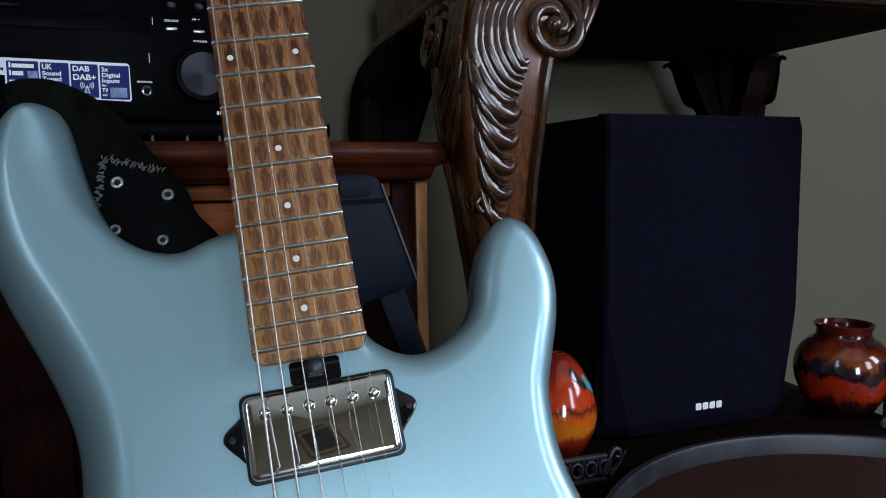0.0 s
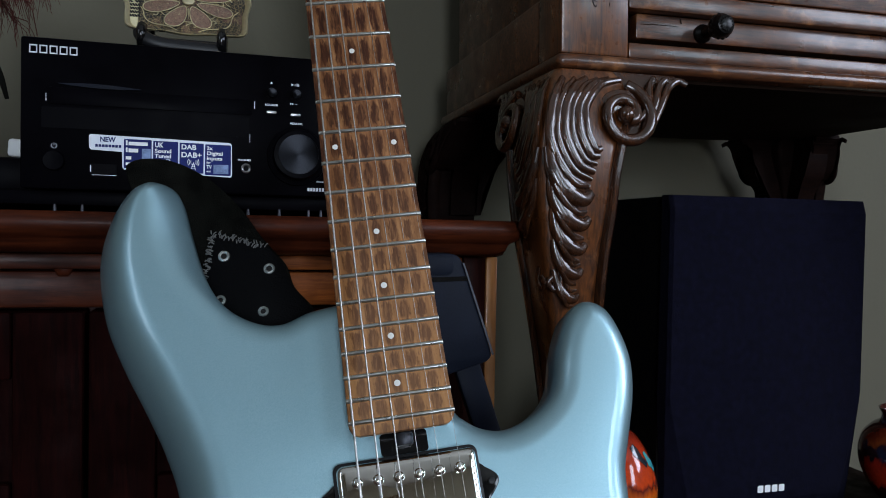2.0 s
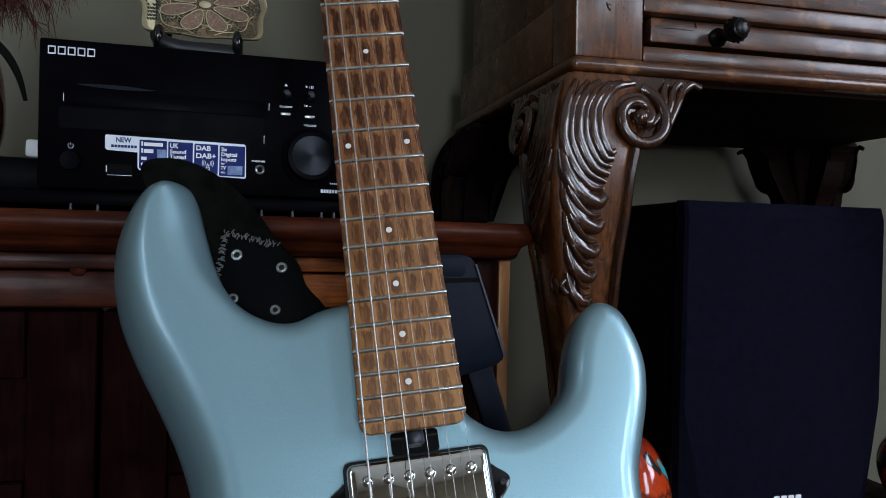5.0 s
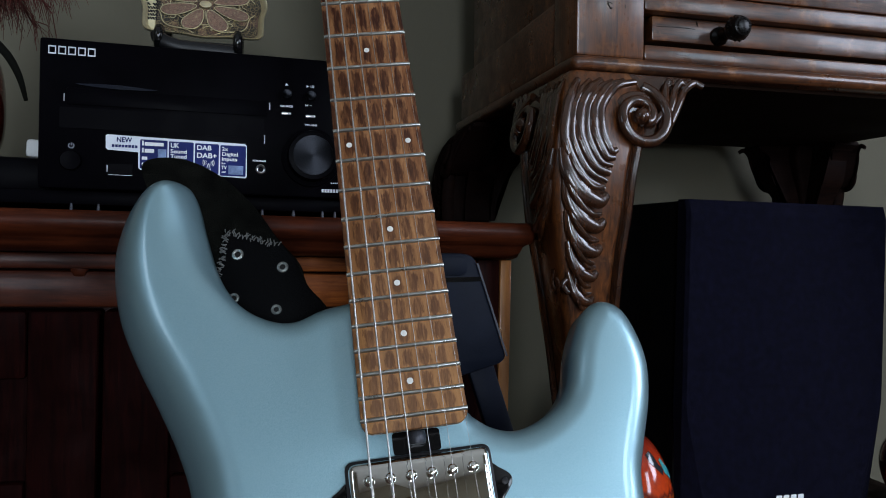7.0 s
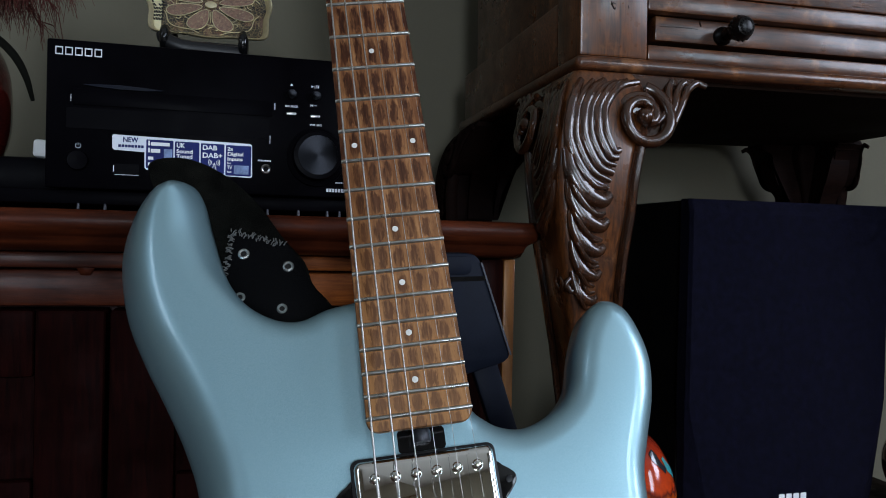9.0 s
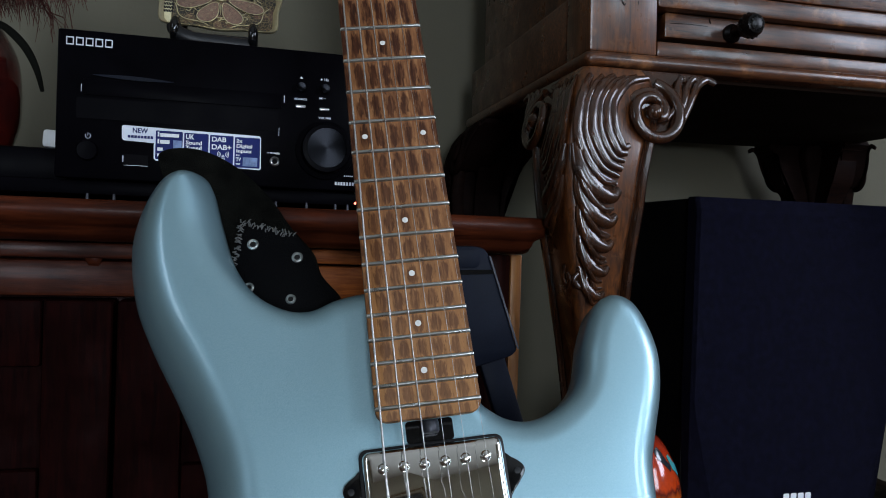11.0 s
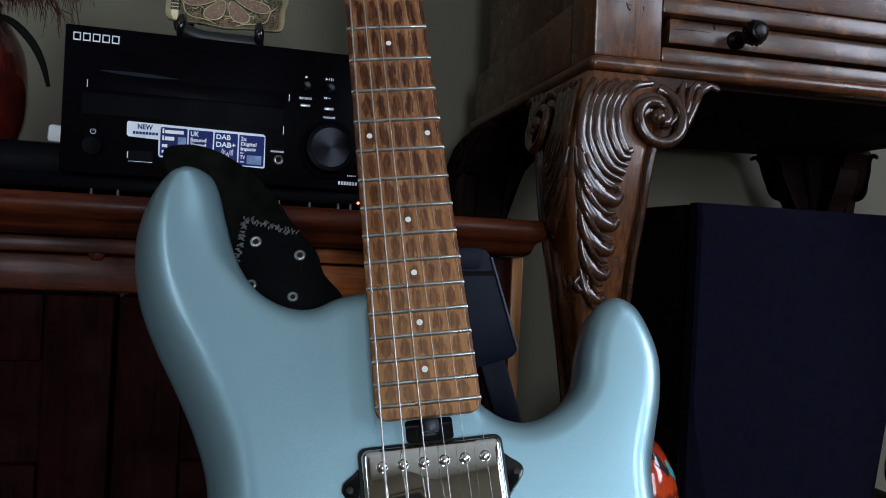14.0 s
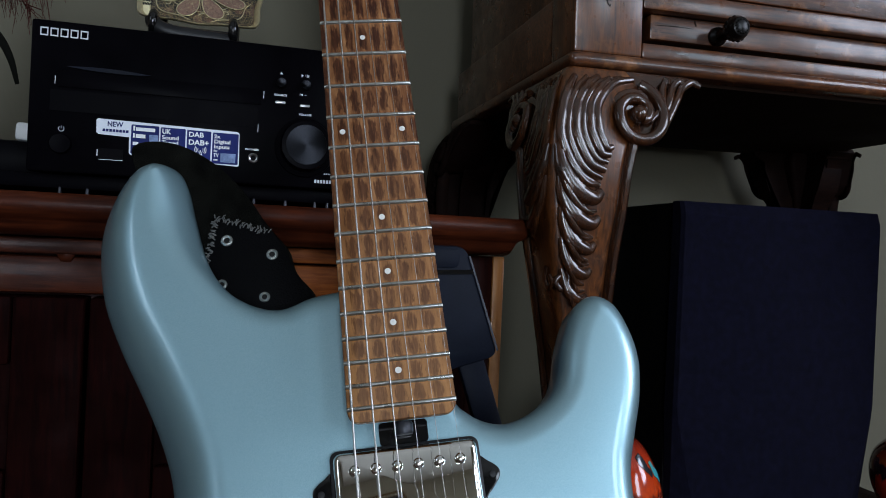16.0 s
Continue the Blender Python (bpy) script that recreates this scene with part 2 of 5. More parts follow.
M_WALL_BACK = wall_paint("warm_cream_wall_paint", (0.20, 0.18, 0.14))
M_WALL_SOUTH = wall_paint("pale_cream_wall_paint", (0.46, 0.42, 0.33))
M_CEIL = wall_paint("white_ceiling_paint", (0.70, 0.68, 0.63))
M_FLOOR = wood("brown_floorboards", (0.05, 0.022, 0.012), (0.13, 0.06, 0.03), "X", 0.5, 0.1, 0.5)
M_SUBCLOTH = plain("blue_black_speaker_cloth", (0.0062, 0.0060, 0.0145), 0.85, 0.0, 420, 0.6, 1.0, bump_dist=0.0015, spec=0.05)
M_SUBBOX = plain("black_ash_vinyl", (0.0025, 0.0025, 0.003), 0.5, 0.0, 150, 0.3, 0.2, spec=0.12)
M_WHITE = plain("white_print", (0.85, 0.86, 0.88), 0.5, 0.0, 200, 0.05, 0)
M_SILVERPRINT = plain("silver_print", (0.52, 0.54, 0.58), 0.4, 0.3, 200, 0.05, 0)
M_STICKBLUE = plain("navy_sticker_print", (0.018, 0.026, 0.13), 0.6, 0.0, 90, 0.25, 0, spec=0.08)
M_STICKPIC = plain("pale_blue_print", (0.22, 0.30, 0.50), 0.6, 0.0, 300, 0.6, 0, spec=0.08)
M_STICKWHITE = plain("white_sticker_border", (0.80, 0.84, 0.92), 0.6, 0.0, 90, 0.05, 0, spec=0.08)
M_PEWTER = plain("dull_pewter", (0.055, 0.057, 0.066), 0.48, 0.7, 70, 0.35, 0.3)
M_LEATHERTOP = plain("brown_leather_top", (0.040, 0.015, 0.010), 0.75, 0.0, 28, 0.35, 0.5, bump_dist=0.0015, spec=0.15)
M_EGG = banded_glaze("orange_egg_glaze", 0.240, 0.337, [(0.10, (0.16, 0.012, 0.006)), (0.24, (0.30, 0.022, 0.006)), (0.30, (0.62, 0.19, 0.012)), (0.44, (0.60, 0.10, 0.008)), (0.50, (0.10, 0.010, 0.006)), (0.54, (0.60, 0.055, 0.006)), (0.76, (0.50, 0.035, 0.006)), (0.92, (0.20, 0.018, 0.008))], 0.012, 34)
M_TURQ = plain("turquoise_glaze_patch", (0.05, 0.33, 0.36), 0.12, 0.0, 90, 0.25, 0.02, 0.5)
M_SLATEGLAZE = plain("slate_blue_glaze_patch", (0.012, 0.016, 0.022), 0.12, 0.0, 90, 0.4, 0.02, 0.5)
M_VASE = banded_glaze("red_pot_glaze", 0.246, 0.331, [(0.06, (0.010, 0.003, 0.003)), (0.20, (0.045, 0.005, 0.004)), (0.30, (0.42, 0.028, 0.006)), (0.50, (0.34, 0.018, 0.006)), (0.56, (0.012, 0.006, 0.008)), (0.68, (0.030, 0.010, 0.012)), (0.74, (0.26, 0.055, 0.010)), (0.86, (0.16, 0.020, 0.007)), (0.97, (0.060, 0.007, 0.005))], 0.016, 30, (0.012, 0.018, 0.045))
M_POTRIM = glaze("dark_red_rim_glaze", [(0.02, 0.004, 0.004), (0.07, 0.007, 0.005), (0.12, 0.010, 0.006), (0.09, 0.010, 0.006)], 20, 2.2)
M_REDVASE = glaze("scarlet_black_glaze", [(0.008, 0.004, 0.004), (0.055, 0.006, 0.005), (0.085, 0.008, 0.005), (0.070, 0.008, 0.005)], 8, 5.3)
M_LEAF = plain("dried_grass_leaf", (0.005, 0.0052, 0.004), 0.8, 0.0, 60, 0.4, 0.2, spec=0.03)
M_PLUME = plain("dried_red_brown_plume", (0.075, 0.022, 0.017), 0.8, 0.0, 80, 0.4, 0.2, spec=0.15)
M_FILIGREE = filigree()
M_PINKENAMEL = glaze("rosy_mosaic_enamel", [(0.30, 0.24, 0.13), (0.20, 0.095, 0.070), (0.012, 0.009, 0.008), (0.22, 0.11, 0.080), (0.16, 0.07, 0.05), (0.32, 0.25, 0.14)], 480, 0.3)
M_PALEGILT = plain("highlit_pierced_gilt", (0.80, 0.72, 0.46), 0.34, 0.6, 120, 0.25, 0.2)
M_GILT = plain("gilt_brass", (0.70, 0.62, 0.40), 0.3, 0.85, 90, 0.25, 0.1)
M_GLASSBIT = plain("clear_glass_bead", (0.6, 0.62, 0.64), 0.05, 0.0, 60, 0.1, 0)
M_GLASSBIT.node_tree.nodes["Principled BSDF"].inputs["Transmission Weight"].default_value = 0.85
M_LED = lamp_face("red_led", (1.0, 0.12, 0.08), 6.0)
M_CARD = plain("white_plastic_block", (0.62, 0.64, 0.64), 0.5, 0.0, 90, 0.06, 0.05)
M_PICTURE = plain("dark_painting", (0.06, 0.055, 0.06), 0.4, 0.0, 6, 0.7, 0.1)
M_FRAMEGOLD = plain("dark_gilt_frame", (0.16, 0.085, 0.025), 0.35, 0.6, 60, 0.4, 0.2)
M_WINFRAME = plain("white_window_paint", (0.75, 0.75, 0.73), 0.4, 0.0, 40, 0.06, 0.05)
M_UNDER = plain("dark_shade_and_dents", (0.012, 0.006, 0.004), 0.8, 0.0, 40, 0.3, 0.2, spec=0.05)
M_KNOB = plain("ebonised_knob", (0.003, 0.0025, 0.0025), 0.28, 0.0, 120, 0.3, 0.05, spec=0.18)
M_RAIL_LIT = wood("lit_orange_brown_pine_rail", (0.110, 0.026, 0.006), (0.36, 0.100, 0.019), "X", 0.5, 0.0, 2.4, None, 0.1)
M_DOOR = wood("shaded_red_pine_door", (0.004, 0.0009, 0.0010), (0.018, 0.0028, 0.0022), "Z", 0.6, 0.0, 2.4, None, 0.02)
M_SHELF_SHADE = wood("near_black_shelf_and_leg_shade", (0.004, 0.002, 0.002), (0.014, 0.006, 0.004), "X", 0.6, 0.0, 3.0, None, 0.03)


# ---- mesh helpers ----
def thing(name, label, category, at=(0, 0, 0), group="", kind=""):
    """An Empty at the base of a thing, which parents its parts."""
    ob = new(name)
    ob.empty_display_size = 0.02
    ob.location = at
    return tagged(ob, label, category, group, kind)


def link(name, bm, material, parent=None, label="", smooth=True, angle=38):
    bmesh.ops.recalc_face_normals(bm, faces=bm.faces)
    me = bpy.data.meshes.new(name)
    for f in bm.faces:
        f.smooth = smooth
    if smooth:
        for e in bm.edges:
            e.smooth = len(e.link_faces) == 2 and e.calc_face_angle(0) < radians(angle)
    bm.to_mesh(me)
    bm.free()
    me.materials.append(material)
    ob = new(name, me)
    if parent is not None:
        ob.parent = parent
        ob.matrix_parent_inverse = Matrix.Translation(parent_place(parent)).inverted()
    if label:
        ob["label"] = label
    return ob


def parent_place(ob):
    return ob.location if ob.type == "EMPTY" else Vector((0, 0, 0))


def part(name, bm, material, parent, label="", smooth=True, angle=38):
    """One mesh, given in world places, under a thing or a part that stands unturned."""
    ob = link(name, bm, material, None, label, smooth, angle)
    ob.parent = parent
    ob.matrix_parent_inverse = Matrix.Translation(parent_place(parent)).inverted()
    return ob


def add_box(bm, lo, hi, bevel=0.0, seg=2, m=None):
    c = [(a + b) / 2 for a, b in zip(lo, hi)]
    s = [b - a for a, b in zip(lo, hi)]
    r = bmesh.ops.create_cube(bm, size=1.0, matrix=Matrix.Translation(c) @ Matrix.Diagonal((*s, 1)))
    vs = r["verts"]
    if bevel > 0:
        es = list({e for v in vs for e in v.link_edges})
        rb = bmesh.ops.bevel(bm, geom=es, offset=bevel, segments=seg, profile=0.5, affect="EDGES")
        vs = list({v for f in rb["faces"] for v in f.verts} | {v for v in vs if v.is_valid})
    if m is not None:
        bmesh.ops.transform(bm, matrix=m, verts=vs)
    return vs


def box(lo, hi, bevel=0.0, seg=2, m=None):
    bm = bmesh.new()
    add_box(bm, lo, hi, bevel, seg, m)
    return bm


def rings(bm, loops, close=True, cap=True):
    """Skin a run of vertex rings of equal count."""
    made = [[bm.verts.new(p) for p in lp] for lp in loops]
    n = len(made[0])
    for a, b in zip(made, made[1:]):
        for i in range(n if close else n - 1):
            j = (i + 1) % n
            bm.faces.new((a[i], a[j], b[j], b[i]))
    if cap and close:
        bm.faces.new(made[0][::-1])
        bm.faces.new(made[-1])
    return made


def lathe(profile, centre=(0, 0, 0), seg=40, m=None, bm=None):
    """Turn (radius, height) pairs round the z axis; a radius of 0 closes an end."""
    bm = bm or bmesh.new()
    loops = []
    for r, h in profile:
        r = max(r, 1e-5)
        loops.append([Vector((r * math.cos(2 * math.pi * i / seg), r * math.sin(2 * math.pi * i / seg), h)) for i in range(seg)])
    if m is not None:
        loops = [[m @ p for p in lp] for lp in loops]
    loops = [[p + Vector(centre) for p in lp] for lp in loops]
    rings(bm, loops)
    return bm


def spline(points, n, closed=False):
    """Catmull-Rom through points, n samples a span."""
    pts = [Vector(p) for p in points]
    if closed:
        pts = [pts[-1]] + pts + pts[:2]
    else:
        pts = [2 * pts[0] - pts[1]] + pts + [2 * pts[-1] - pts[-2]]
    out = []
    for i in range(1, len(pts) - 2):
        a, b, c, d = pts[i - 1:i + 3]
        for k in range(n):
            t = k / n
            out.append(0.5 * (2 * b + (c - a) * t + (2 * a - 5 * b + 4 * c - d) * t * t + (3 * b - a - 3 * c + d) * t ** 3))
    if not closed:
        out.append(pts[-2])
    return out


def sweep(bm, path, radii, flat=1.0, normal=(0, -1, 0), seg=8):
    """A tapering tube along path; flat squeezes it along the normal."""
    loops = []
    nrm = Vector(normal).normalized()
    for i, p in enumerate(path):
        d = (path[min(i + 1, len(path) - 1)] - path[max(i - 1, 0)]).normalized()
        s = d.cross(nrm)
        s = s.normalized() if s.length > 1e-6 else Vector((1, 0, 0))
        up = s.cross(d).normalized()
        r = radii(i / (len(path) - 1)) if callable(radii) else radii
        loops.append([p + s * (r * math.cos(2 * math.pi * k / seg)) + up * (r * flat * math.sin(2 * math.pi * k / seg)) for k in range(seg)])
    rings(bm, loops)
    return bm


def prism(outline, depth, m, bevel=0.0):
    """A flat plate from an outline of (x, y), its face at z=0 and its back at -depth, in the frame m."""
    bm = bmesh.new()
    vs = [bm.verts.new(m @ Vector((x, y, 0))) for x, y in outline]
    f = bm.faces.new(vs)
    r = bmesh.ops.extrude_face_region(bm, geom=[f])
    ev = [v for v in r["geom"] if isinstance(v, bmesh.types.BMVert)]
    bmesh.ops.translate(bm, verts=ev, vec=(m.to_3x3() @ Vector((0, 0, -depth))))
    if bevel:
        bmesh.ops.bevel(bm, geom=list(bm.edges), offset=bevel, segments=2, profile=0.5, affect="EDGES")
    return bm


def round_rect(x0, y0, x1, y1, r, n=5):
    out = []
    for cx, cy, a in ((x1 - r, y1 - r, 0), (x0 + r, y1 - r, 90), (x0 + r, y0 + r, 180), (x1 - r, y0 + r, 270)):
        for k in range(n + 1):
            t = radians(a + 90 * k / n)
            out.append((cx + r * math.cos(t), cy + r * math.sin(t)))
    return out


def face_frame(y):
    """A frame whose x is the world's x, whose y is up, and which faces the viewer's side."""
    return Matrix(((1, 0, 0, 0), (0, 0, -1, y), (0, 1, 0, 0), (0, 0, 0, 1)))


def writing(text, x, z, y, height, material, parent, name="lettering", width=None, align="LEFT"):
    """Raised lettering on an upright face that looks towards -y."""
    cu = bpy.data.curves.new(name, "FONT")
    cu.body, cu.size, cu.align_x, cu.extrude, cu.offset = text, height * 1.38, align, 0.0001, height * 0.035
    tmp = new(name, cu)
    me = bpy.data.meshes.new_from_object(tmp.evaluated_get(bpy.context.evaluated_depsgraph_get()))
    bpy.data.objects.remove(tmp)
    bpy.data.curves.remove(cu)
    xs = [v.co.x for v in me.vertices]
    k = width / (max(xs) - min(xs)) if width else 1.0
    me.transform(Matrix.Translation((x, y, z)) @ Matrix(((k, 0, 0, 0), (0, 0, -1, 0), (0, 1, 0, 0), (0, 0, 0, 1))))
    me.materials.append(material)
    ob = new(name, me)
    ob.parent = parent
    ob.matrix_parent_inverse = Matrix.Translation(parent_place(parent)).inverted()
    return ob


# ---- room ----
X0, X1, Y0, Y1, Z1 = (ROOM[k] for k in ("x0", "x1", "y0", "y1", "z1"))


def structure(name, bm, material, label, category):
    return tagged(link(name, bm, material, smooth=False), label, category, kind="structure")


structure("floor", box((X0 - 0.1, Y0 - 0.1, -0.05), (X1 + 0.1, Y1 + 0.1, 0)), M_FLOOR, "dark brown wooden floor of the room", "floor")
structure("ceiling", box((X0 - 0.1, Y0 - 0.1, Z1), (X1 + 0.1, Y1 + 0.1, Z1 + 0.05)), M_CEIL, "plain white painted ceiling", "ceiling")
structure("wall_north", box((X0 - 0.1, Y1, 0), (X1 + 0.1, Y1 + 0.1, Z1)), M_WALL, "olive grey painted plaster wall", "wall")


def pierced_wall(name, x0, x1, ya, yb, za, zb, label):
    bm = bmesh.new()
    for lo, hi in (((x0, Y0, 0), (x1, ya, Z1)), ((x0, yb, 0), (x1, Y1, Z1)), ((x0, ya, 0), (x1, yb, za)), ((x0, ya, zb), (x1, yb, Z1))):
        add_box(bm, lo, hi)
    return structure(name, bm, M_WALL_BACK, label, "wall")


def window(name, x0, x1, ya, yb, za, zb):
    w = thing(name, "white painted window frame set in the wall", "window", ((x0 + x1) / 2, (ya + yb) / 2, za), kind="structure")
    t = 0.05
    for nm, lo, hi in (("frame_post", (x0, ya, za), (x1, ya + t, zb)), ("frame_post", (x0, yb - t, za), (x1, yb, zb)),
                       ("frame_rail", (x0, ya + t, zb - t), (x1, yb - t, zb)), ("window_sill", (x0, ya + t, za), (x1, yb - t, za + t))):
        part(nm, box(lo, hi, 0.004), M_WINFRAME, w)


pierced_wall("wall_east", X1, X1 + 0.1, -1.10, -0.30, 0.85, 1.85, "cream painted wall with a square window")
window("window_3", X1 + 0.02, X1 + 0.07, -1.10, -0.30, 0.85, 1.85)
bm = bmesh.new()
for lo, hi in (((X0 - 0.1, 0), (-0.48, Z1)), ((-0.48, 0), (0.08, 0.22)), ((-0.48, 1.18), (0.08, Z1)), ((0.08, 0), (1.07, Z1)), ((1.87, 0), (X1 + 0.1, Z1)), ((1.07, 0), (1.87, 0.83)), ((1.07, 2.15), (1.87, Z1))):
    add_box(bm, (lo[0], Y0 - 0.1, lo[1]), (hi[0], Y0, hi[1]))
structure("wall_south", bm, M_WALL_SOUTH, "pale cream wall with a large window", "wall")
# unseen frame made up to go with the low fill lamp
w4 = thing("window_4", "added white frame round the low fill lamp, unseen", "window", (-0.20, Y0, 0.22), kind="structure")
for nm, lo, hi in (("frame_post", (-0.48, 0.22), (-0.45, 1.18)), ("frame_post", (0.05, 0.22), (0.08, 1.18)), ("frame_rail", (-0.45, 1.15), (0.05, 1.18)), ("window_sill", (-0.45, 0.22), (0.05, 0.25))):
    part(nm, box((lo[0], Y0 - 0.08, lo[1]), (hi[0], Y0 - 0.03, hi[1]), 0.004), M_WINFRAME, w4)
w1 = thing("window_1", "white painted window frame set in the wall", "window", (1.47, Y0, 0.83), kind="structure")
for nm, lo, hi in (("frame_post", (1.07, 0.83), (1.11, 2.15)), ("frame_post", (1.83, 0.83), (1.87, 2.15)), ("frame_rail", (1.11, 2.11), (1.83, 2.15)), ("window_sill", (1.11, 0.83), (1.83, 0.86))):
    part(nm, box((lo[0], Y0 - 0.08, lo[1]), (hi[0], Y0 - 0.03, hi[1]), 0.004), M_WINFRAME, w1)
pierced_wall("wall_west", X0 - 0.1, X0, -1.15, -0.35, 0.95, 2.15, "cream painted wall with a tall window")
window("window_2", X0 - 0.07, X0 - 0.02, -1.15, -0.35, 0.95, 2.15)

picture = thing("framed_picture", "dark picture in a stepped gilt frame on the wall", "picture", (-0.55, Y0, 1.40))
px, pz, pw, ph = -0.52, 1.74, 0.27, 0.30
for g, t, d, mt in ((0.0, 0.035, 0.030, M_FRAMEGOLD), (0.036, 0.040, 0.018, M_WALL_SOUTH), (0.077, 0.014, 0.022, M_FRAMEGOLD)):
    w, h = pw - g, ph - g
    for nm, lo, hi in (("frame_side", (px - w, pz - h), (px - w + t, pz + h)), ("frame_side", (px + w - t, pz - h), (px + w, pz + h)),
                       ("frame_bar", (px - w + t, pz + h - t), (px + w - t, pz + h)), ("frame_bar", (px - w + t, pz - h), (px + w - t, pz - h + t))):
        part(nm, box((lo[0], Y0 + 0.001, lo[1]), (hi[0], Y0 + d, hi[1])), mt, picture, smooth=False)
part("canvas", box((px - pw + 0.092, Y0 + 0.001, pz - ph + 0.092), (px + pw - 0.092, Y0 + 0.012, pz + ph - 0.092)), M_PICTURE, picture, smooth=False)

# ---- side table with carved legs ----
TX0, TX1, TY0, TY1, TZ = 0.183, 0.677, 0.584, 0.916, 0.6365
MZ, STEP = 0.648, 0.7010
LEAN = 0.8
SHELF = 0.240
table = thing("side_table", "dark mahogany side table with carved cabriole legs", "side table", (TX0, TY0, 0))
table.rotation_euler = (0, -radians(LEAN), 0)
bm = bmesh.new()
add_box(bm, (TX0, TY0, TZ), (TX1, TY1, MZ), 0.0052, 4)
part("base_moulding", bm, M_DARKWOOD, table, "worn rounded base moulding")
# sides: a proud lower rail and a recessed upper panel
for s in (1, -1):
    xa = TX0 if s > 0 else TX1
    span = lambda p, q: (min(xa + s * p, xa + s * q), max(xa + s * p, xa + s * q))  # noqa: E731
    lo, hi = span(0.005, 0.024)
    sp = part("side_panel", box((lo, TY0 + 0.0505, MZ + 0.0005), (hi, TY1 - 0.008, STEP), 0.003), M_DARKWOOD, table)
    lo, hi = span(0.016, 0.026)
    part("upper_panel", box((lo, TY0 + 0.0505, STEP + 0.0005), (hi, TY1 - 0.022, 0.858), 0.001), M_DARKWOOD, sp)
part("back_panel", box((TX0 + 0.027, TY1 - 0.024, MZ + 0.001), (TX1 - 0.027, TY1 - 0.010, 0.858)), M_DARKWOOD, table)
# thin near-black sheet that holds the shade under the table
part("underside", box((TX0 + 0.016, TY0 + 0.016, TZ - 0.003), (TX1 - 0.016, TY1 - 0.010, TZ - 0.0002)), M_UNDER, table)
for xa, xb in ((TX0 + 0.005, TX0 + 0.0615), (TX1 - 0.0615, TX1 - 0.005)):
    part("corner_post", box((xa, TY0 + 0.006, MZ + 0.0005), (xb, TY0 + 0.05, 0.858), 0.0022), M_DARKWOOD_Z, table, "scuffed corner post")
xa, xb = TX0 + 0.062, TX1 - 0.062
part("rail", box((xa, TY0 + 0.007, MZ + 0.0005), (xb, TY0 + 0.03, 0.6608), 0.0022), M_DARKWOOD, table)
part("rail", box((xa, TY0 + 0.007, 0.6868), (xb, TY0 + 0.03, 0.7018), 0.0020), M_DARKWOOD, table)
part("frieze_board", box((xa, TY0 + 0.0075, 0.7025), (xb, TY0 + 0.03, 0.858), 0.0016), M_DARKWOOD, table)
# dark sheet behind the drawer, put in for the shade of its gaps
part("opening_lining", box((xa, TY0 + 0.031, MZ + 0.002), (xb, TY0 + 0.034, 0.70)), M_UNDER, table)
drawer = part("drawer", box((xa + 0.0112, TY0 + 0.0155, 0.6668), (xb - 0.0112, TY0 + 0.0305, 0.6862), 0.0012), M_DARKWOOD, table, "worn drawer front sunk in its dark opening")
# dents and scratches in the post and the drawer front
for nm, pts, y, rr in (("dent", [(0.2130, 0.6905), (0.2142, 0.6870), (0.2160, 0.6848), (0.2168, 0.6862)], TY0 + 0.0057, 0.00055),
                       ("scratch", [(0.2125, 0.6880), (0.2150, 0.6893), (0.2172, 0.6884)], TY0 + 0.0057, 0.00035),
                       ("dent", [(0.2275, 0.6890), (0.2278, 0.6862)], TY0 + 0.0057, 0.00035),
                       ("dent", [(0.2952, 0.6852), (0.2956, 0.6828), (0.2965, 0.6806)], TY0 + 0.0152, 0.00070),
                       ("scratch", [(0.2600, 0.6778), (0.2780, 0.6785), (0.2940, 0.6782)], TY0 + 0.0154, 0.00028)):
    bm = bmesh.new()
    sweep(bm, spline([(x, y, z) for x, z in pts], 5), lambda t, rr=rr: rr * (0.4 + 0.6 * math.sin(math.pi * (0.15 + 0.7 * t))), 0.5, (0, -1, 0), 6)
    part(nm, bm, M_UNDER, table if y < TY0 + 0.01 else drawer)
# turned and fluted knob on its neck
kc = Vector((0.3150, TY0 + 0.0152, 0.6738))
turn = Matrix.Rotation(radians(90), 4, "X")
bm = lathe([(0.0, 0.0), (0.0075, 0.0), (0.0075, 0.003), (0.005, 0.006), (0.0052, 0.016), (0.0080, 0.019), (0.0094, 0.023), (0.0091, 0.028), (0.0072, 0.0315), (0.0034, 0.033), (0.0, 0.033)], kc, 28, turn)
knob = part("knob", bm, M_KNOB, drawer, "black turned wooden knob")
bm = bmesh.new()
for k in range(14):
    a = 2 * math.pi * k / 14
    c = kc + Vector((0.0089 * math.cos(a), -0.0245, 0.0089 * math.sin(a)))
    bmesh.ops.create_icosphere(bm, subdivisions=1, radius=0.0018, matrix=Matrix.Translation(c))
    c = kc + Vector((0.0050 * math.cos(a), -0.0318, 0.0050 * math.sin(a)))
    bmesh.ops.create_icosphere(bm, subdivisions=1, radius=0.0013, matrix=Matrix.Translation(c))
part("knob_beading", bm, M_KNOB, knob)
part("tabletop", box((TX0 - 0.02, TY0 - 0.025, 0.8585), (TX1 + 0.02, TY1 + 0.01, 0.884), 0.007, 3), M_DARKWOOD, table)
part("lower_shelf", box((TX0 + 0.03, TY0 + 0.016, SHELF - 0.022), (TX1 - 0.03, TY1 - 0.01, SHELF), 0.005, 3), M_SHELF_SHADE, table, "near black lower shelf")


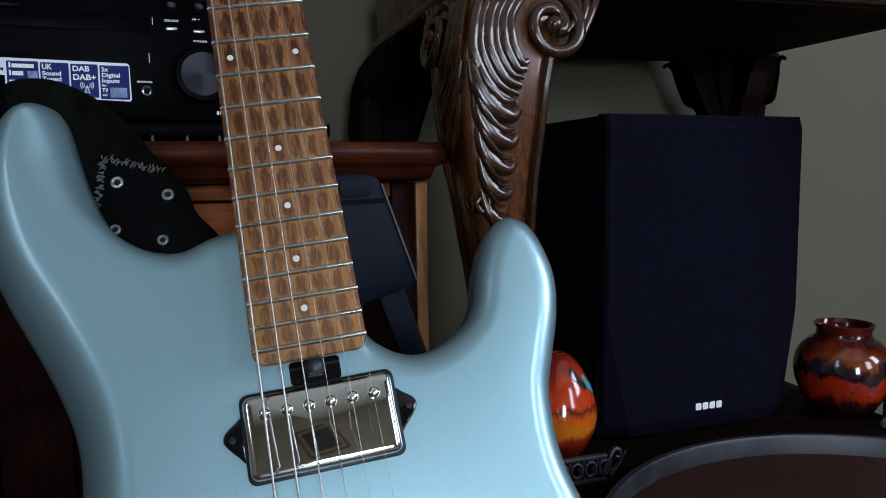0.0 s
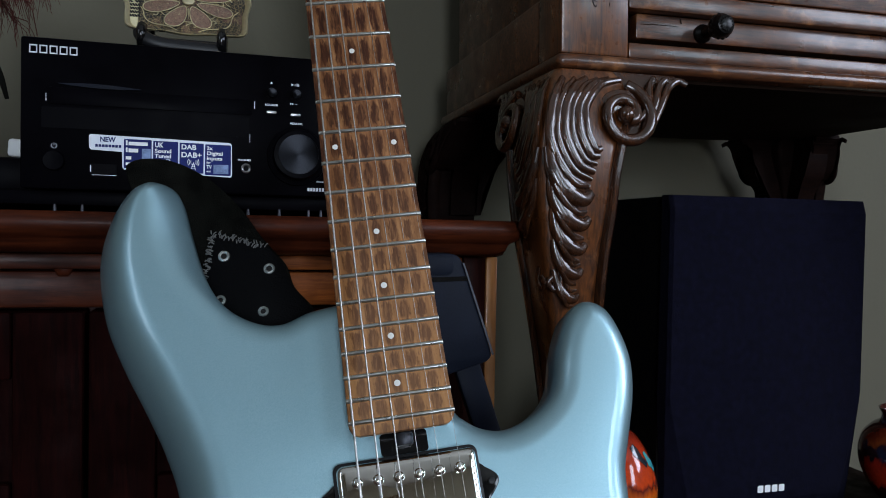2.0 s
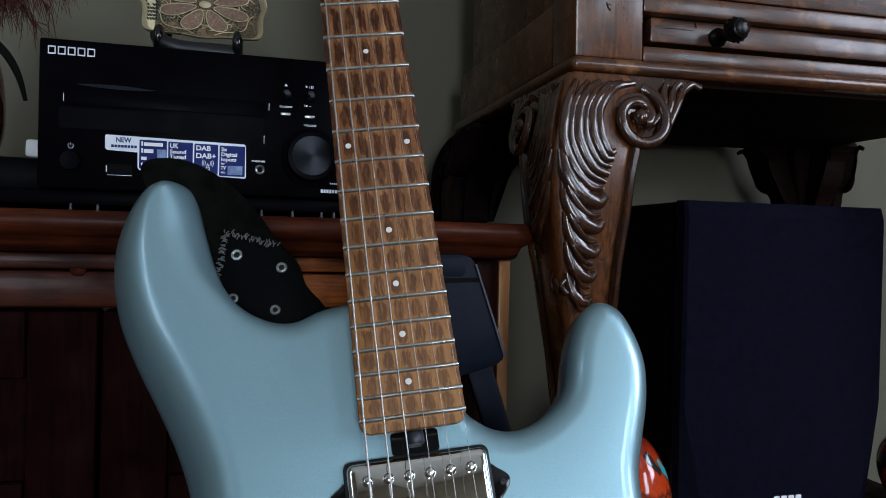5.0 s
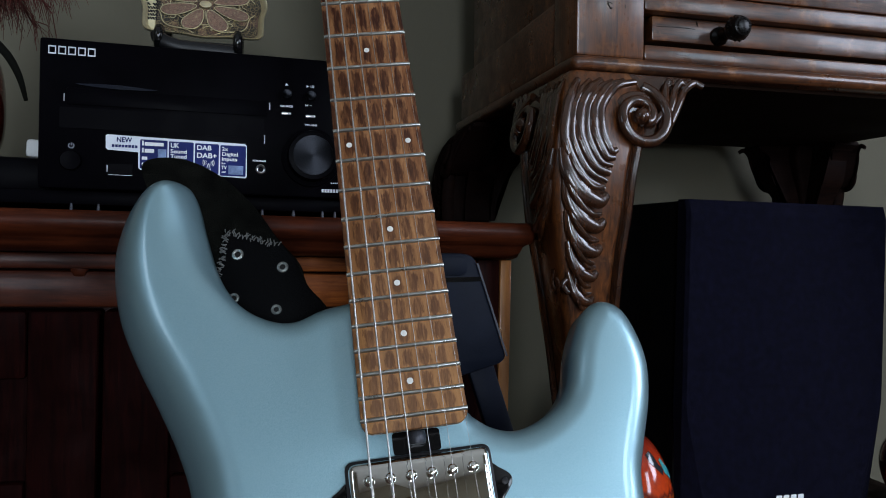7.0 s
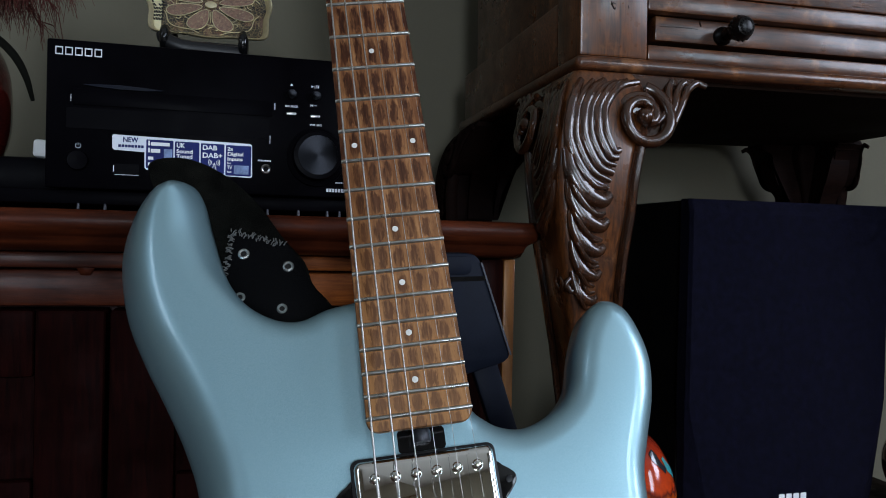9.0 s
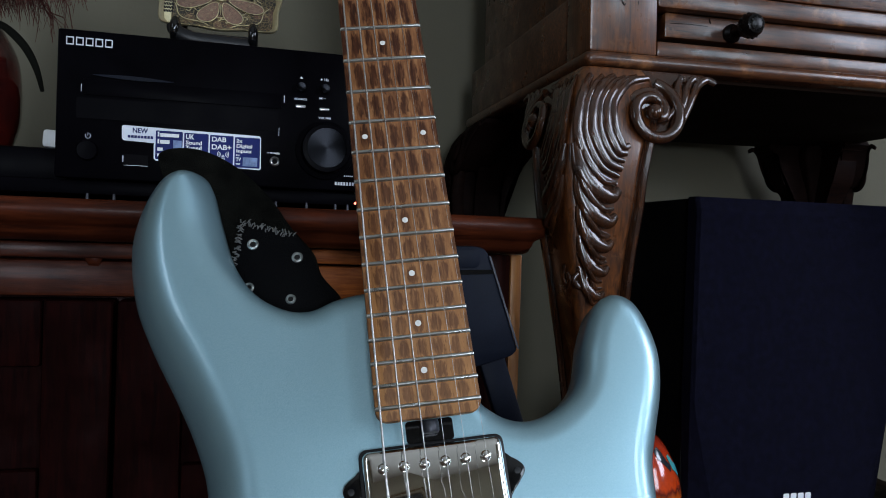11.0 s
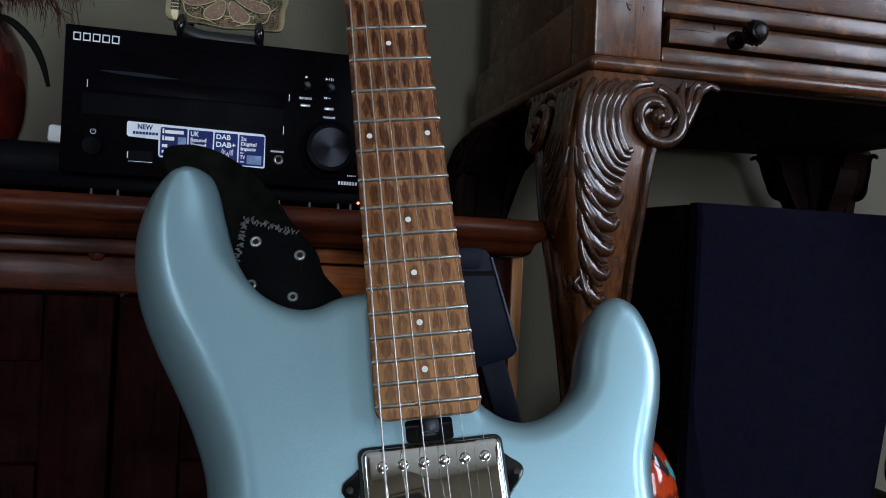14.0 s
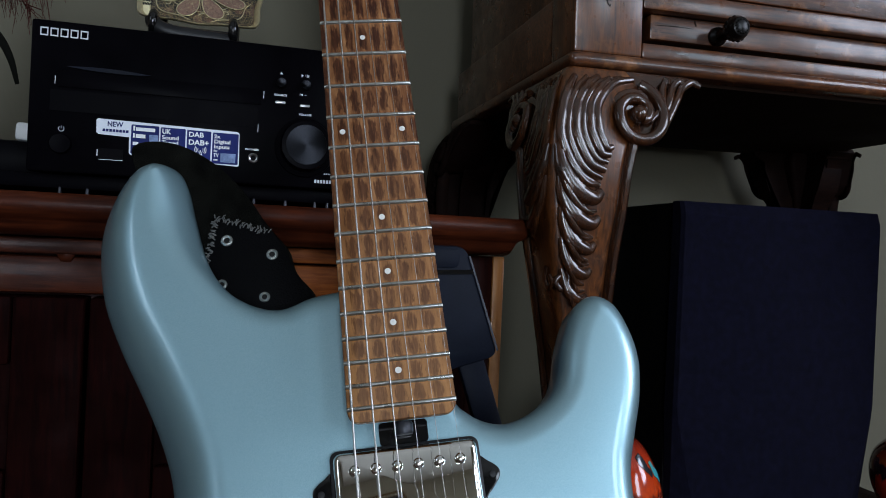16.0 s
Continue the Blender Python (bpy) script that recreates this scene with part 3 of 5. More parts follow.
# the leg is modelled at its outer corner: the two shown faces run along +x and +y
def leg_sections():
    """Depth below the apron, how far the corner bulges out, the width of the front face and of the side face."""
    return [(0.000, 0.001, 0.0510, 0.050), (0.006, 0.0045, 0.0590, 0.056), (0.020, 0.0120, 0.0660, 0.062), (0.040, 0.0180, 0.0660, 0.064), (0.060, 0.0212, 0.0615, 0.062),
            (0.080, 0.0220, 0.0580, 0.058), (0.110, 0.0200, 0.0533, 0.052), (0.140, 0.0155, 0.0460, 0.045), (0.170, 0.0095, 0.0400, 0.040), (0.210, 0.001, 0.0340, 0.035),
            (0.270, -0.010, 0.0290, 0.031), (0.360, -0.022, 0.0240, 0.024), (0.450, -0.024, 0.0230, 0.023), (0.530, -0.016, 0.0240, 0.024), (0.580, -0.004, 0.0280, 0.028),
            (0.600, 0.006, 0.0340, 0.034), (0.624, 0.010, 0.0380, 0.038), (0.6355, 0.008, 0.0340, 0.034)]


def corner_out(d):
    s = leg_sections()
    for a, b in zip(s, s[1:]):
        if a[0] <= d <= b[0]:
            t = (d - a[0]) / (b[0] - a[0])
            return tuple(a[i] + (b[i] - a[i]) * t for i in (1, 2, 3))
    return s[-1][1:]


def leg_body():
    bm = bmesh.new()
    loops = []
    for k in range(66):
        d = 0.6355 * k / 65
        o, w, wy = corner_out(d)
        sq = round_rect(-o, -o, -o + w, -o + wy, min(0.006, w * 0.2), 3)
        loops.append([Vector((x, y, -d)) for x, y in sq])
    rings(bm, loops)
    return bm


def on_face(side, a, d, lift):
    """A place on a shown face: a along it from the corner, d below the apron."""
    o = corner_out(max(0.0, d))[0]
    p = Vector((a, -o - lift, -d))
    return Vector((p.y, p.x, p.z)) if side else p


def leaf_lobe(side, pts, r, tip=0.25, flat=0.75):
    bm = bmesh.new()
    path = [on_face(side, q.x, q.y, q.z) for q in spline([(a, d, l) for a, d, l in pts], 7)]
    sweep(bm, path, lambda t: r * (tip + (1 - tip) * math.sin(math.pi * min(1.0, 0.12 + 0.80 * t)) ** 0.7), flat, (-1, 0, 0) if side else (0, -1, 0), 10)
    return bm


def leg_ornament(side):
    """Volute, the fan of grooves round it, the ear, the drooping acanthus lobes and the edge bead of one face."""
    out = []
    # volute: a spiral roll
    bm = bmesh.new()
    path = []
    n = 74
    for k in range(n):
        t = k / (n - 1)
        a = radians(-75 + 500 * t)
        r = 0.0200 * (1 - t) ** 0.85 + 0.0045
        path.append(on_face(side, 0.0460 + r * math.cos(a) * 0.98, 0.0355 + r * math.sin(a), 0.0015 + 0.005 * t))
    sweep(bm, path, lambda t: 0.0050 * (1 - 0.25 * t), 0.9, (-1, 0, 0) if side else (0, -1, 0), 10)
    bmesh.ops.create_uvsphere(bm, u_segments=28, v_segments=10, radius=0.0205, matrix=Matrix.Translation(on_face(side, 0.0460, 0.0355, -0.0045)) @ Matrix.Diagonal((0.18, 1, 1, 1) if side else (1, 0.18, 1, 1)))
    bmesh.ops.create_uvsphere(bm, u_segments=14, v_segments=8, radius=0.0066, matrix=Matrix.Translation(on_face(side, 0.0460, 0.0355, 0.0045)))
    out.append(("volute", bm))
    # bracket between apron and volute, with its ear
    bm = bmesh.new()
    ys = [(0.010, 0.0), (0.099, 0.0), (0.100, 0.005), (0.091, 0.011), (0.083, 0.021), (0.076, 0.031), (0.068, 0.042), (0.058, 0.052), (0.046, 0.0545), (0.034, 0.052), (0.020, 0.054), (0.004, 0.054)]
    front = [on_face(side, a, min(d, 0.05), -0.0005) * 1.0 - Vector((0, 0, d - min(d, 0.05))) for a, d in ys]
    back = [p + (Vector((0.036, 0, 0)) if side else Vector((0, 0.036, 0))) for p in front]
    rings(bm, [back, front])
    bmesh.ops.triangulate(bm, faces=[f for f in bm.faces if len(f.verts) > 4])
    out.append(("knee_bracket", bm))
    for j in range(3):
        g = j * 0.0052
        out.append(("ear_leaf", leaf_lobe(side, [(0.1045 - g * 2.6, 0.008 + g * 0.1, 0.003), (0.097 - g * 2.0, 0.0055, 0.003), (0.087 - g * 1.5, 0.013, 0.002), (0.0770 - g * 1.0, 0.029, 0.002), (0.066 - g * 0.9, 0.047 - g * 0.7, 0.0015)], 0.0031, 0.5)))
    # fan of flutes that sweep over the volute and down the knee
    for j in range(6):
        u = j / 5
        wide = 0.0036 + 0.0008 * math.sin(2.6 * j)
        out.append(("flute", leaf_lobe(side, [(0.049 - 0.047 * u, 0.0070 + 0.001 * u, 0.0005), (0.031 - 0.037 * u, 0.0125 + 0.007 * u, 0.0020), (0.0160 - 0.0285 * u, 0.029 + 0.006 * u, 0.0026),
                                              (0.0140 - 0.0290 * u, 0.047 + 0.010 * u, 0.0028), (0.0200 - 0.0225 * u, 0.0615 + 0.0185 * u, 0.0026), (0.0255 - 0.0100 * u, 0.0610 + 0.0285 * u, 0.0018)], wide, 0.35, 0.6)))
    # drooping lobes
    for j in range(5 if not side else 2):
        d0, k = 0.0610 + 0.0220 * j, 1 - 0.10 * j
        x0 = -0.0165 + 0.0022 * j
        out.append(("acanthus_leaf", leaf_lobe(side, [(x0, d0, 0.001), (x0 + 0.003, d0 + 0.017 * k, 0.003), (x0 + 0.012 * k, d0 + 0.031 * k, 0.0052), (x0 + 0.026 * k, d0 + 0.0375 * k, 0.0048), (x0 + 0.0345 * k, d0 + 0.0325 * k, 0.0018)], 0.0066 * k, 0.2, 0.6)))
        out.append(("leaf_vein", leaf_lobe(side, [(x0 - 0.0008, d0 + 0.012, 0.002), (x0 + 0.006, d0 + 0.032 * k, 0.0060), (x0 + 0.0175 * k, d0 + 0.0450 * k, 0.0055), (x0 + 0.0285 * k, d0 + 0.0480 * k, 0.0022)], 0.0030 * k, 0.3)))
        out.append(("leaf_vein", leaf_lobe(side, [(x0 + 0.002, d0 - 0.004, 0.002), (x0 + 0.008, d0 + 0.014 * k, 0.0048), (x0 + 0.020 * k, d0 + 0.0265 * k, 0.0052), (x0 + 0.0315 * k, d0 + 0.0270 * k, 0.002)], 0.0026 * k, 0.3)))
    out.append(("leaf_curl", leaf_lobe(side, [(-0.004, 0.148, 0.001), (-0.002, 0.158, 0.003), (-0.007, 0.164, 0.003), (-0.0115, 0.159, 0.002), (-0.0085, 0.1545, 0.002)], 0.0024, 0.7)))
    # bead down the inner edge
    bm = bmesh.new()
    path = []
    for k in range(30):
        d = 0.052 + 0.24 * k / 29
        o, w, wy = corner_out(d)
        path.append(on_face(side, -o + (wy if side else w) + 0.0018, d, -0.004))
    sweep(bm, path, lambda t: 0.0048, 1.5, (-1, 0, 0) if side else (0, -1, 0), 10)
    out.append(("edge_bead", bm))
    return out


def rear_bracket(side, reach):
    """The plain scrolled bracket beside a rear leg, under the back or the side rail."""
    wave = spline([(0.092, 0.004, 0), (0.092, 0.011, 0), (0.083, 0.016, 0), (0.081, 0.032, 0), (0.075, 0.050, 0), (0.062, 0.064, 0), (0.053, 0.080, 0), (0.050, 0.104, 0)], 5)
    ys = [(0.0, 0.0), (0.092, 0.0)] + [(p.x, p.y) for p in wave] + [(0.0, 0.104)]
    flat = [Vector((0.002, a * reach, -d)) if side else Vector((a * reach, 0.002, -d)) for a, d in ys]
    into = Vector((0.03, 0, 0)) if side else Vector((0, 0.03, 0))
    bm = bmesh.new()
    rings(bm, [flat, [p + into for p in flat]])
    bmesh.ops.triangulate(bm, faces=[f for f in bm.faces if len(f.verts) > 4])
    return bm


made_leg = []
for x, y, fx, fy in ((TX0 + 0.001, TY0 + 0.004, 1, 1), (TX0 + 0.001, TY1 - 0.004, 1, -0.8), (TX1 - 0.001, TY1 - 0.004, -1, -0.8), (TX1 - 0.001, TY0 + 0.004, -1, 1)):
    tall = 1.0 if fx > 0 else 1.0 + math.tan(radians(LEAN)) * (TX1 - TX0) / TZ
    m = Matrix.Translation((x, y, TZ - 0.0005)) @ Matrix.Diagonal((fx, fy, tall, 1))
    if not made_leg:
        body = link("leg", leg_body(), M_DARKWOOD_Z, label="cabriole leg with carved acanthus knee")
        made_leg.append((body, None))
        for side in (0, 1):
            for nm, bm in leg_ornament(side):
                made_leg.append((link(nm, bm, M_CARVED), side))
        leg = body
        for ob, _ in made_leg[1:]:
            ob.parent = leg
    else:
        leg = made_leg[0][0].copy()
        scene.collection.objects.link(leg)
        for ob, _ in made_leg[1:]:
            if fx < 0 < fy and ob.name.split(".")[0] in ("knee_bracket", "ear_leaf"):
                continue
            c = ob.copy()
            scene.collection.objects.link(c)
            c.parent = leg
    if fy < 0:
        # rear legs and brackets go near black: the shade under the table, in colour
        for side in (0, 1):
            link("bracket", rear_bracket(side, 0.8 if fx > 0 else 1.0), M_SHELF_SHADE).parent = leg
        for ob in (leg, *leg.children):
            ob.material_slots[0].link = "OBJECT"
            ob.material_slots[0].material = M_SHELF_SHADE
    leg.parent = table
    leg.matrix_parent_inverse = Matrix.Translation(table.location).inverted()
    leg.matrix_basis = m

# ---- subwoofer on the lower shelf ----
sub = thing("subwoofer", "black subwoofer box with blue-black cloth grille on the shelf", "loudspeaker", (0.445, 0.80, SHELF))
SX0, SX1, SY, SZ0, SZ1 = 0.331, 0.557, 0.675, SHELF + 0.006, 0.551
part("cabinet_box", box((SX0 + 0.001, SY + 0.016, SZ0), (SX1 - 0.001, 0.935, SZ1 - 0.001), 0.0025), M_SUBBOX, sub)
# grille frame: the lower corners are cut back in a slanting facet
bm = bmesh.new()
loops = []
for k in range(25):
    t = k / 24
    z = SZ0 + (SZ1 - SZ0) * t
    cut = 0.020 * max(0.0, 1 - t / 0.36)
    y = SY + (0.004 if k in (0, 24) else 0.0)
    loops.append([Vector((SX0 + cut * 0.25, SY + 0.0155, z)), Vector((SX0 + 0.001 + cut * 0.35, y + 0.003 + cut * 0.45, z)), Vector((SX0 + 0.004 + cut * 1.3, y, z)),
                  Vector((SX1 - 0.004 - cut * 1.3, y, z)), Vector((SX1 - 0.001 - cut * 0.35, y + 0.003 + cut * 0.45, z)), Vector((SX1 - cut * 0.25, SY + 0.0155, z))])
rings(bm, loops)
part("grille", bm, M_SUBCLOTH, sub, "blue-black cloth grille", smooth=False)
bm = bmesh.new()
for k in range(4):
    x = 0.4335 + k * 0.0081
    fr = face_frame(SY - 0.0006)
    vs = [bm.verts.new(fr @ Vector((a, b, 0))) for a, b in round_rect(x, 0.2655, x + 0.0066, 0.2725, 0.0012, 2)]
    bm.faces.new(vs)
    bmesh.ops.inset_individual(bm, faces=[list(bm.faces)[-1]], thickness=0.0009, depth=-0.0002)
part("badge", bm, M_WHITE, sub, "small white maker's badge of four blocks")
for fx in (SX0 + 0.03, SX1 - 0.03):
    for fy in (SY + 0.04, 0.90):
        part("foot", lathe([(0, 0), (0.01, 0), (0.011, 0.006), (0, 0.006)], (fx, fy, SHELF), 14), M_BLACK, sub)

# ---- vases beside the subwoofer ----
egg = thing("egg_vase", "small egg-shaped vase with orange and turquoise glaze", "vase", (0.284, 0.677, SHELF))
E = Vector((0.284, 0.677, SHELF))
prof = [(0.0, 0.0), (0.016, 0.0), (0.021, 0.004), (0.0292, 0.017), (0.0345, 0.032), (0.0354, 0.043), (0.0330, 0.056), (0.0272, 0.072), (0.0190, 0.086), (0.0115, 0.094), (0.0065, 0.0962), (0.0055, 0.097), (0.0048, 0.0965), (0.0045, 0.090), (0, 0.088)]
pr = spline([(r, h, 0) for r, h in prof[1:12]], 4)
part("body", lathe([(0, 0)] + [(p.x, p.y) for p in pr] + prof[12:], E, 48), M_EGG, egg)


def egg_radius(h):
    for a, b in zip(pr, pr[1:]):
        if a.y <= h <= b.y:
            return a.x + (b.x - a.x) * (h - a.y) / max(1e-6, b.y - a.y)
    return 0.02


def glaze_patch(pts, name, material):
    """A run of glaze lying on the egg, given by angle and height."""
    bm = bmesh.new()
    vs = []
    for a, h in pts:
        r = egg_radius(h) + 0.0006
        vs.append(bm.verts.new(E + Vector((r * math.cos(radians(a)), r * math.sin(radians(a)), h))))
    f = bm.faces.new(vs)
    bmesh.ops.triangulate(bm, faces=[f])
    bmesh.ops.subdivide_edges(bm, edges=list(bm.edges), cuts=3, use_grid_fill=True)
    for v in bm.verts:
        d = v.co - E
        r = egg_radius(d.z) + 0.0006
        q = Vector((d.x, d.y)).normalized() * r
        v.co = E + Vector((q.x, q.y, d.z))
    part(name, bm, material, egg)


glaze_patch([(-60, 0.079), (-50, 0.080), (-44, 0.074), (-34, 0.070), (-30, 0.063), (-40, 0.061), (-46, 0.065), (-55, 0.068)], "turquoise_patch", M_TURQ)
glaze_patch([(-92, 0.084), (-80, 0.087), (-72, 0.083), (-66, 0.076), (-57, 0.072), (-62, 0.067), (-74, 0.073), (-86, 0.078)], "slate_patch", M_SLATEGLAZE)

PC = Vector((0.611, 0.668, SHELF + 0.0062))
pot = thing("round_pot", "round red glazed pot with a dark drip band and wide rim", "vase", PC)
prof = [(0.025, 0.0), (0.030, 0.004), (0.0385, 0.018), (0.0452, 0.035), (0.0468, 0.050), (0.0430, 0.065), (0.0345, 0.0755), (0.0275, 0.0805), (0.0258, 0.0850)]
pr2 = spline([(r, h, 0) for r, h in prof], 4)
part("body", lathe([(0, 0)] + [(p.x, p.y) for p in pr2] + [(0.0238, 0.0845), (0.0235, 0.080), (0.032, 0.07), (0.036, 0.04), (0.0, 0.008)], PC, 56), M_VASE, pot)
part("rim", lathe([(0.0242, 0.0845), (0.0259, 0.0852), (0.0264, 0.0888), (0.0284, 0.0918), (0.0288, 0.0934), (0.0276, 0.0940), (0.0260, 0.0918), (0.0244, 0.0888), (0.0239, 0.0860)], PC, 56), M_POTRIM, pot, "dark red flared rim")
beads = thing("glass_bead_string", "string of small clear glass beads by the pot", "beads", (0.615, 0.61, SHELF))
for k in range(4):
    a = radians(262 + 22 * k)
    c = Vector((0.615 + 0.047 * math.cos(a), 0.668 + 0.056 * math.sin(a), SHELF + 0.0113))
    bm = bmesh.new()
    bmesh.ops.create_icosphere(bm, subdivisions=2, radius=0.0052, matrix=Matrix.Translation(c))
    part("bead", bm, M_GLASSBIT, beads)

# ---- round table with a metal rim ----
RC, RR, RZ = Vector((0.398, 0.380, 0)), 0.213, 0.270
rt = thing("round_table", "low round table with brown leather top and pewter rim", "table", (RC.x, RC.y, 0))
part("top", lathe([(0, RZ - 0.040), (RR - 0.006, RZ - 0.040), (RR - 0.004, RZ - 0.036), (RR - 0.004, RZ - 0.0170), (RR - 0.02, RZ - 0.0160), (RR * 0.6, RZ - 0.0150), (0, RZ - 0.0145)], RC, 96), M_LEATHERTOP, rt, "worn brown leather top")
part("rim", lathe([(RR - 0.0035, RZ - 0.034), (RR, RZ - 0.034), (RR + 0.001, RZ - 0.005), (RR + 0.0018, RZ - 0.001), (RR + 0.0005, RZ), (RR - 0.003, RZ - 0.0004), (RR - 0.0042, RZ - 0.003), (RR - 0.0035, RZ - 0.034)], RC, 120), M_PEWTER, rt, "dull grey metal rim")
part("pedestal", lathe([(0, 0), (0.11, 0), (0.11, 0.012), (0.05, 0.03), (0.03, 0.06), (0.028, 0.15), (0.05, 0.2), (0.12, RZ - 0.041), (0, RZ - 0.041)], RC, 40), M_DARKWOOD_Z, rt)
# pierced metal band standing on the shelf edge
band = thing("pierced_metal_band", "small grey pierced metal gallery on the shelf edge", "metal ornament", (0.285, 0.612, SHELF))
z0 = SHELF + 0.0045
for nm, lo, hi in (("lower_bar", (0.236, z0 - 0.004), (0.296, z0)), ("upper_bar", (0.236, z0 + 0.0165), (0.296, z0 + 0.0200))):
    part(nm, box((lo[0], 0.6105, lo[1]), (hi[0], 0.6155, hi[1]), 0.0009), M_PEWTER, band)
for k in range(5):
    c = Vector((0.2420 + 0.0130 * k, 0.613, z0 + 0.0082))
    bm = bmesh.new()
    sweep(bm, [c + Vector((0.0050 * math.cos(2 * math.pi * j / 20), 0, 0.0062 * math.sin(2 * math.pi * j / 20))) for j in range(21)], 0.0015, 1.3, (0, -1, 0), 7)
    for s in (-1, 1):
        q = c + Vector((0.0065, 0, 0.0040 * s))
        sweep(bm, [q + Vector((-0.0045, 0, -0.0035 * s)), q, q + Vector((0, 0, 0.0042 * s))], 0.0012, 1.3, (0, -1, 0), 6)
    part("fretwork", bm, M_PEWTER, band, "pierced ring of the gallery")
bm = bmesh.new()
sweep(bm, spline([(0.292, 0.613, z0 + 0.002), (0.298, 0.613, z0 + 0.014), (0.3035, 0.613, z0 + 0.0225), (0.309, 0.613, z0 + 0.0205), (0.3085, 0.613, z0 + 0.0155), (0.3050, 0.613, z0 + 0.0160)], 6), lambda t: 0.0026 * (1 - 0.55 * t), 1.2, (0, -1, 0), 8)
sweep(bm, spline([(0.300, 0.613, z0 + 0.001), (0.308, 0.613, z0 + 0.009), (0.315, 0.613, z0 + 0.020)], 6), lambda t: 0.0022 * (1 - 0.7 * t), 1.2, (0, -1, 0), 8)
part("crest", bm, M_PEWTER, band, "curled end of the gallery")

# ---- cabinet with the hi-fi ----
CT, CX0, CX1, CY = 0.5215, -0.95, 0.158, 0.600
cab = thing("cabinet", "low red-brown pine cabinet with moulded top", "cabinet", (-0.4, 0.8, 0))
# top with a stepped moulding: section (inset, height) swept along front and right end
bm = bmesh.new()
sec = [(0.003, 0.0), (0.0, -0.003), (-0.001, -0.009), (0.002, -0.0145), (0.008, -0.017), (0.010, -0.0185), (0.012, -0.0225), (0.019, -0.0265), (0.030, -0.028)]
loops = []
for i, h in sec:
    r = 0.012
    pts = [(CX0, CY + i), (CX1 - r, CY + i)] + [(CX1 - r + (r - i) * math.sin(radians(a)), CY + r - (r - i) * math.cos(radians(a))) for a in (15, 30, 45, 60, 75)] + [(CX1 - i, CY + r), (CX1 - i, 0.965), (CX0, 0.965)]
    loops.append([Vector((x, y, CT + h)) for x, y in pts])
rings(bm, loops)
part("top", bm, M_PINE, cab, "worn moulded pine top", angle=50)
FY = CY + 0.055
ztop = CT - 0.0285
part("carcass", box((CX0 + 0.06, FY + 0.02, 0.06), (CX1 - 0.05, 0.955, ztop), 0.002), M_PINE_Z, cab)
# frieze and rail split into shaded and lit pine, the guitar's shadow in colour
for xa, xb, mt in ((CX0 + 0.05, -0.121, M_PINE), (-0.120, CX1 - 0.034, M_RAIL_LIT)):
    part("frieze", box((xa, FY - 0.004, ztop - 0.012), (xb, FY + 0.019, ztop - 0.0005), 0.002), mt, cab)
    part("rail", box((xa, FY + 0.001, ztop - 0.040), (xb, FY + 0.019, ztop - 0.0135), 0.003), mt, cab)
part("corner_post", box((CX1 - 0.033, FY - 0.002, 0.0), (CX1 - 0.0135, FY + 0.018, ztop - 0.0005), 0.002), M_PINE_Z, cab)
# post's right edge in paler orange, with the light on it painted in
part("post_edge", box((CX1 - 0.0130, FY - 0.001, 0.0), (CX1 - 0.0030, FY + 0.017, ztop - 0.0005), 0.0015), M_PINE_EDGE, cab, "pale orange lit edge strip")
part("rail", box((CX0 + 0.05, FY + 0.002, 0.02), (CX1 - 0.034, FY + 0.019, 0.085), 0.003), M_PINE, cab)
# door wood is darkened to hold the shade behind the guitar
for k, (xa, xb) in enumerate(((-0.155, CX1 - 0.032), (-0.46, -0.158), (-0.765, -0.463))):
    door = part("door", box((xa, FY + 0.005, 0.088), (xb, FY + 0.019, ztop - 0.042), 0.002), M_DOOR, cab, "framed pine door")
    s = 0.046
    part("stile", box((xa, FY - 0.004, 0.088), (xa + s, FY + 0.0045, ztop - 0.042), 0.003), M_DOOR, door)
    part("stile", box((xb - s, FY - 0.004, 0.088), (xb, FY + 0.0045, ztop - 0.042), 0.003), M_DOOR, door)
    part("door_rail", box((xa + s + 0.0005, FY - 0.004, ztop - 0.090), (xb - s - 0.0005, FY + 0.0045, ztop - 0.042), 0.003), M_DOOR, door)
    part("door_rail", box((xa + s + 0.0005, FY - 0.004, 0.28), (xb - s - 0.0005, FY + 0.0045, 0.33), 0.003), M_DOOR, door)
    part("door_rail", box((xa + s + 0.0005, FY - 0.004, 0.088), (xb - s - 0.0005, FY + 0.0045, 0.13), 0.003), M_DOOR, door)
peg = lathe([(0, 0), (0.0065, 0), (0.0065, 0.002), (0.0045, 0.0035), (0, 0.004)], (-0.172, FY + 0.001, ztop - 0.0115), 6, Matrix.Rotation(radians(90), 4, "X"))
part("peg", peg, M_PINE, cab, "round wooden peg head")

# ---- receiver ----
RX0, RX1, RY, RZ0, RZ1 = -0.193, 0.017, 0.627, 0.5365, 0.6375
rec = thing("cd_receiver", "black compact disc receiver with sticker standing on the cabinet", "receiver", ((RX0 + RX1) / 2, 0.76, RZ0 - 0.0005))
part("case", box((RX0 + 0.003, RY + 0.0125, RZ0), (RX1 - 0.003, 0.915, RZ1 - 0.002), 0.002), M_HIFI, rec)
part("front_panel", box((RX0, RY, RZ0), (RX1, RY + 0.012, RZ1), 0.0018), M_HIFI, rec, "satin black front panel")


def flat_part(name, outline, y, depth, material, parent, label="", bevel=0.0):
    return part(name, prism(outline, depth, face_frame(y), bevel), material, parent, label, smooth=bevel > 0)


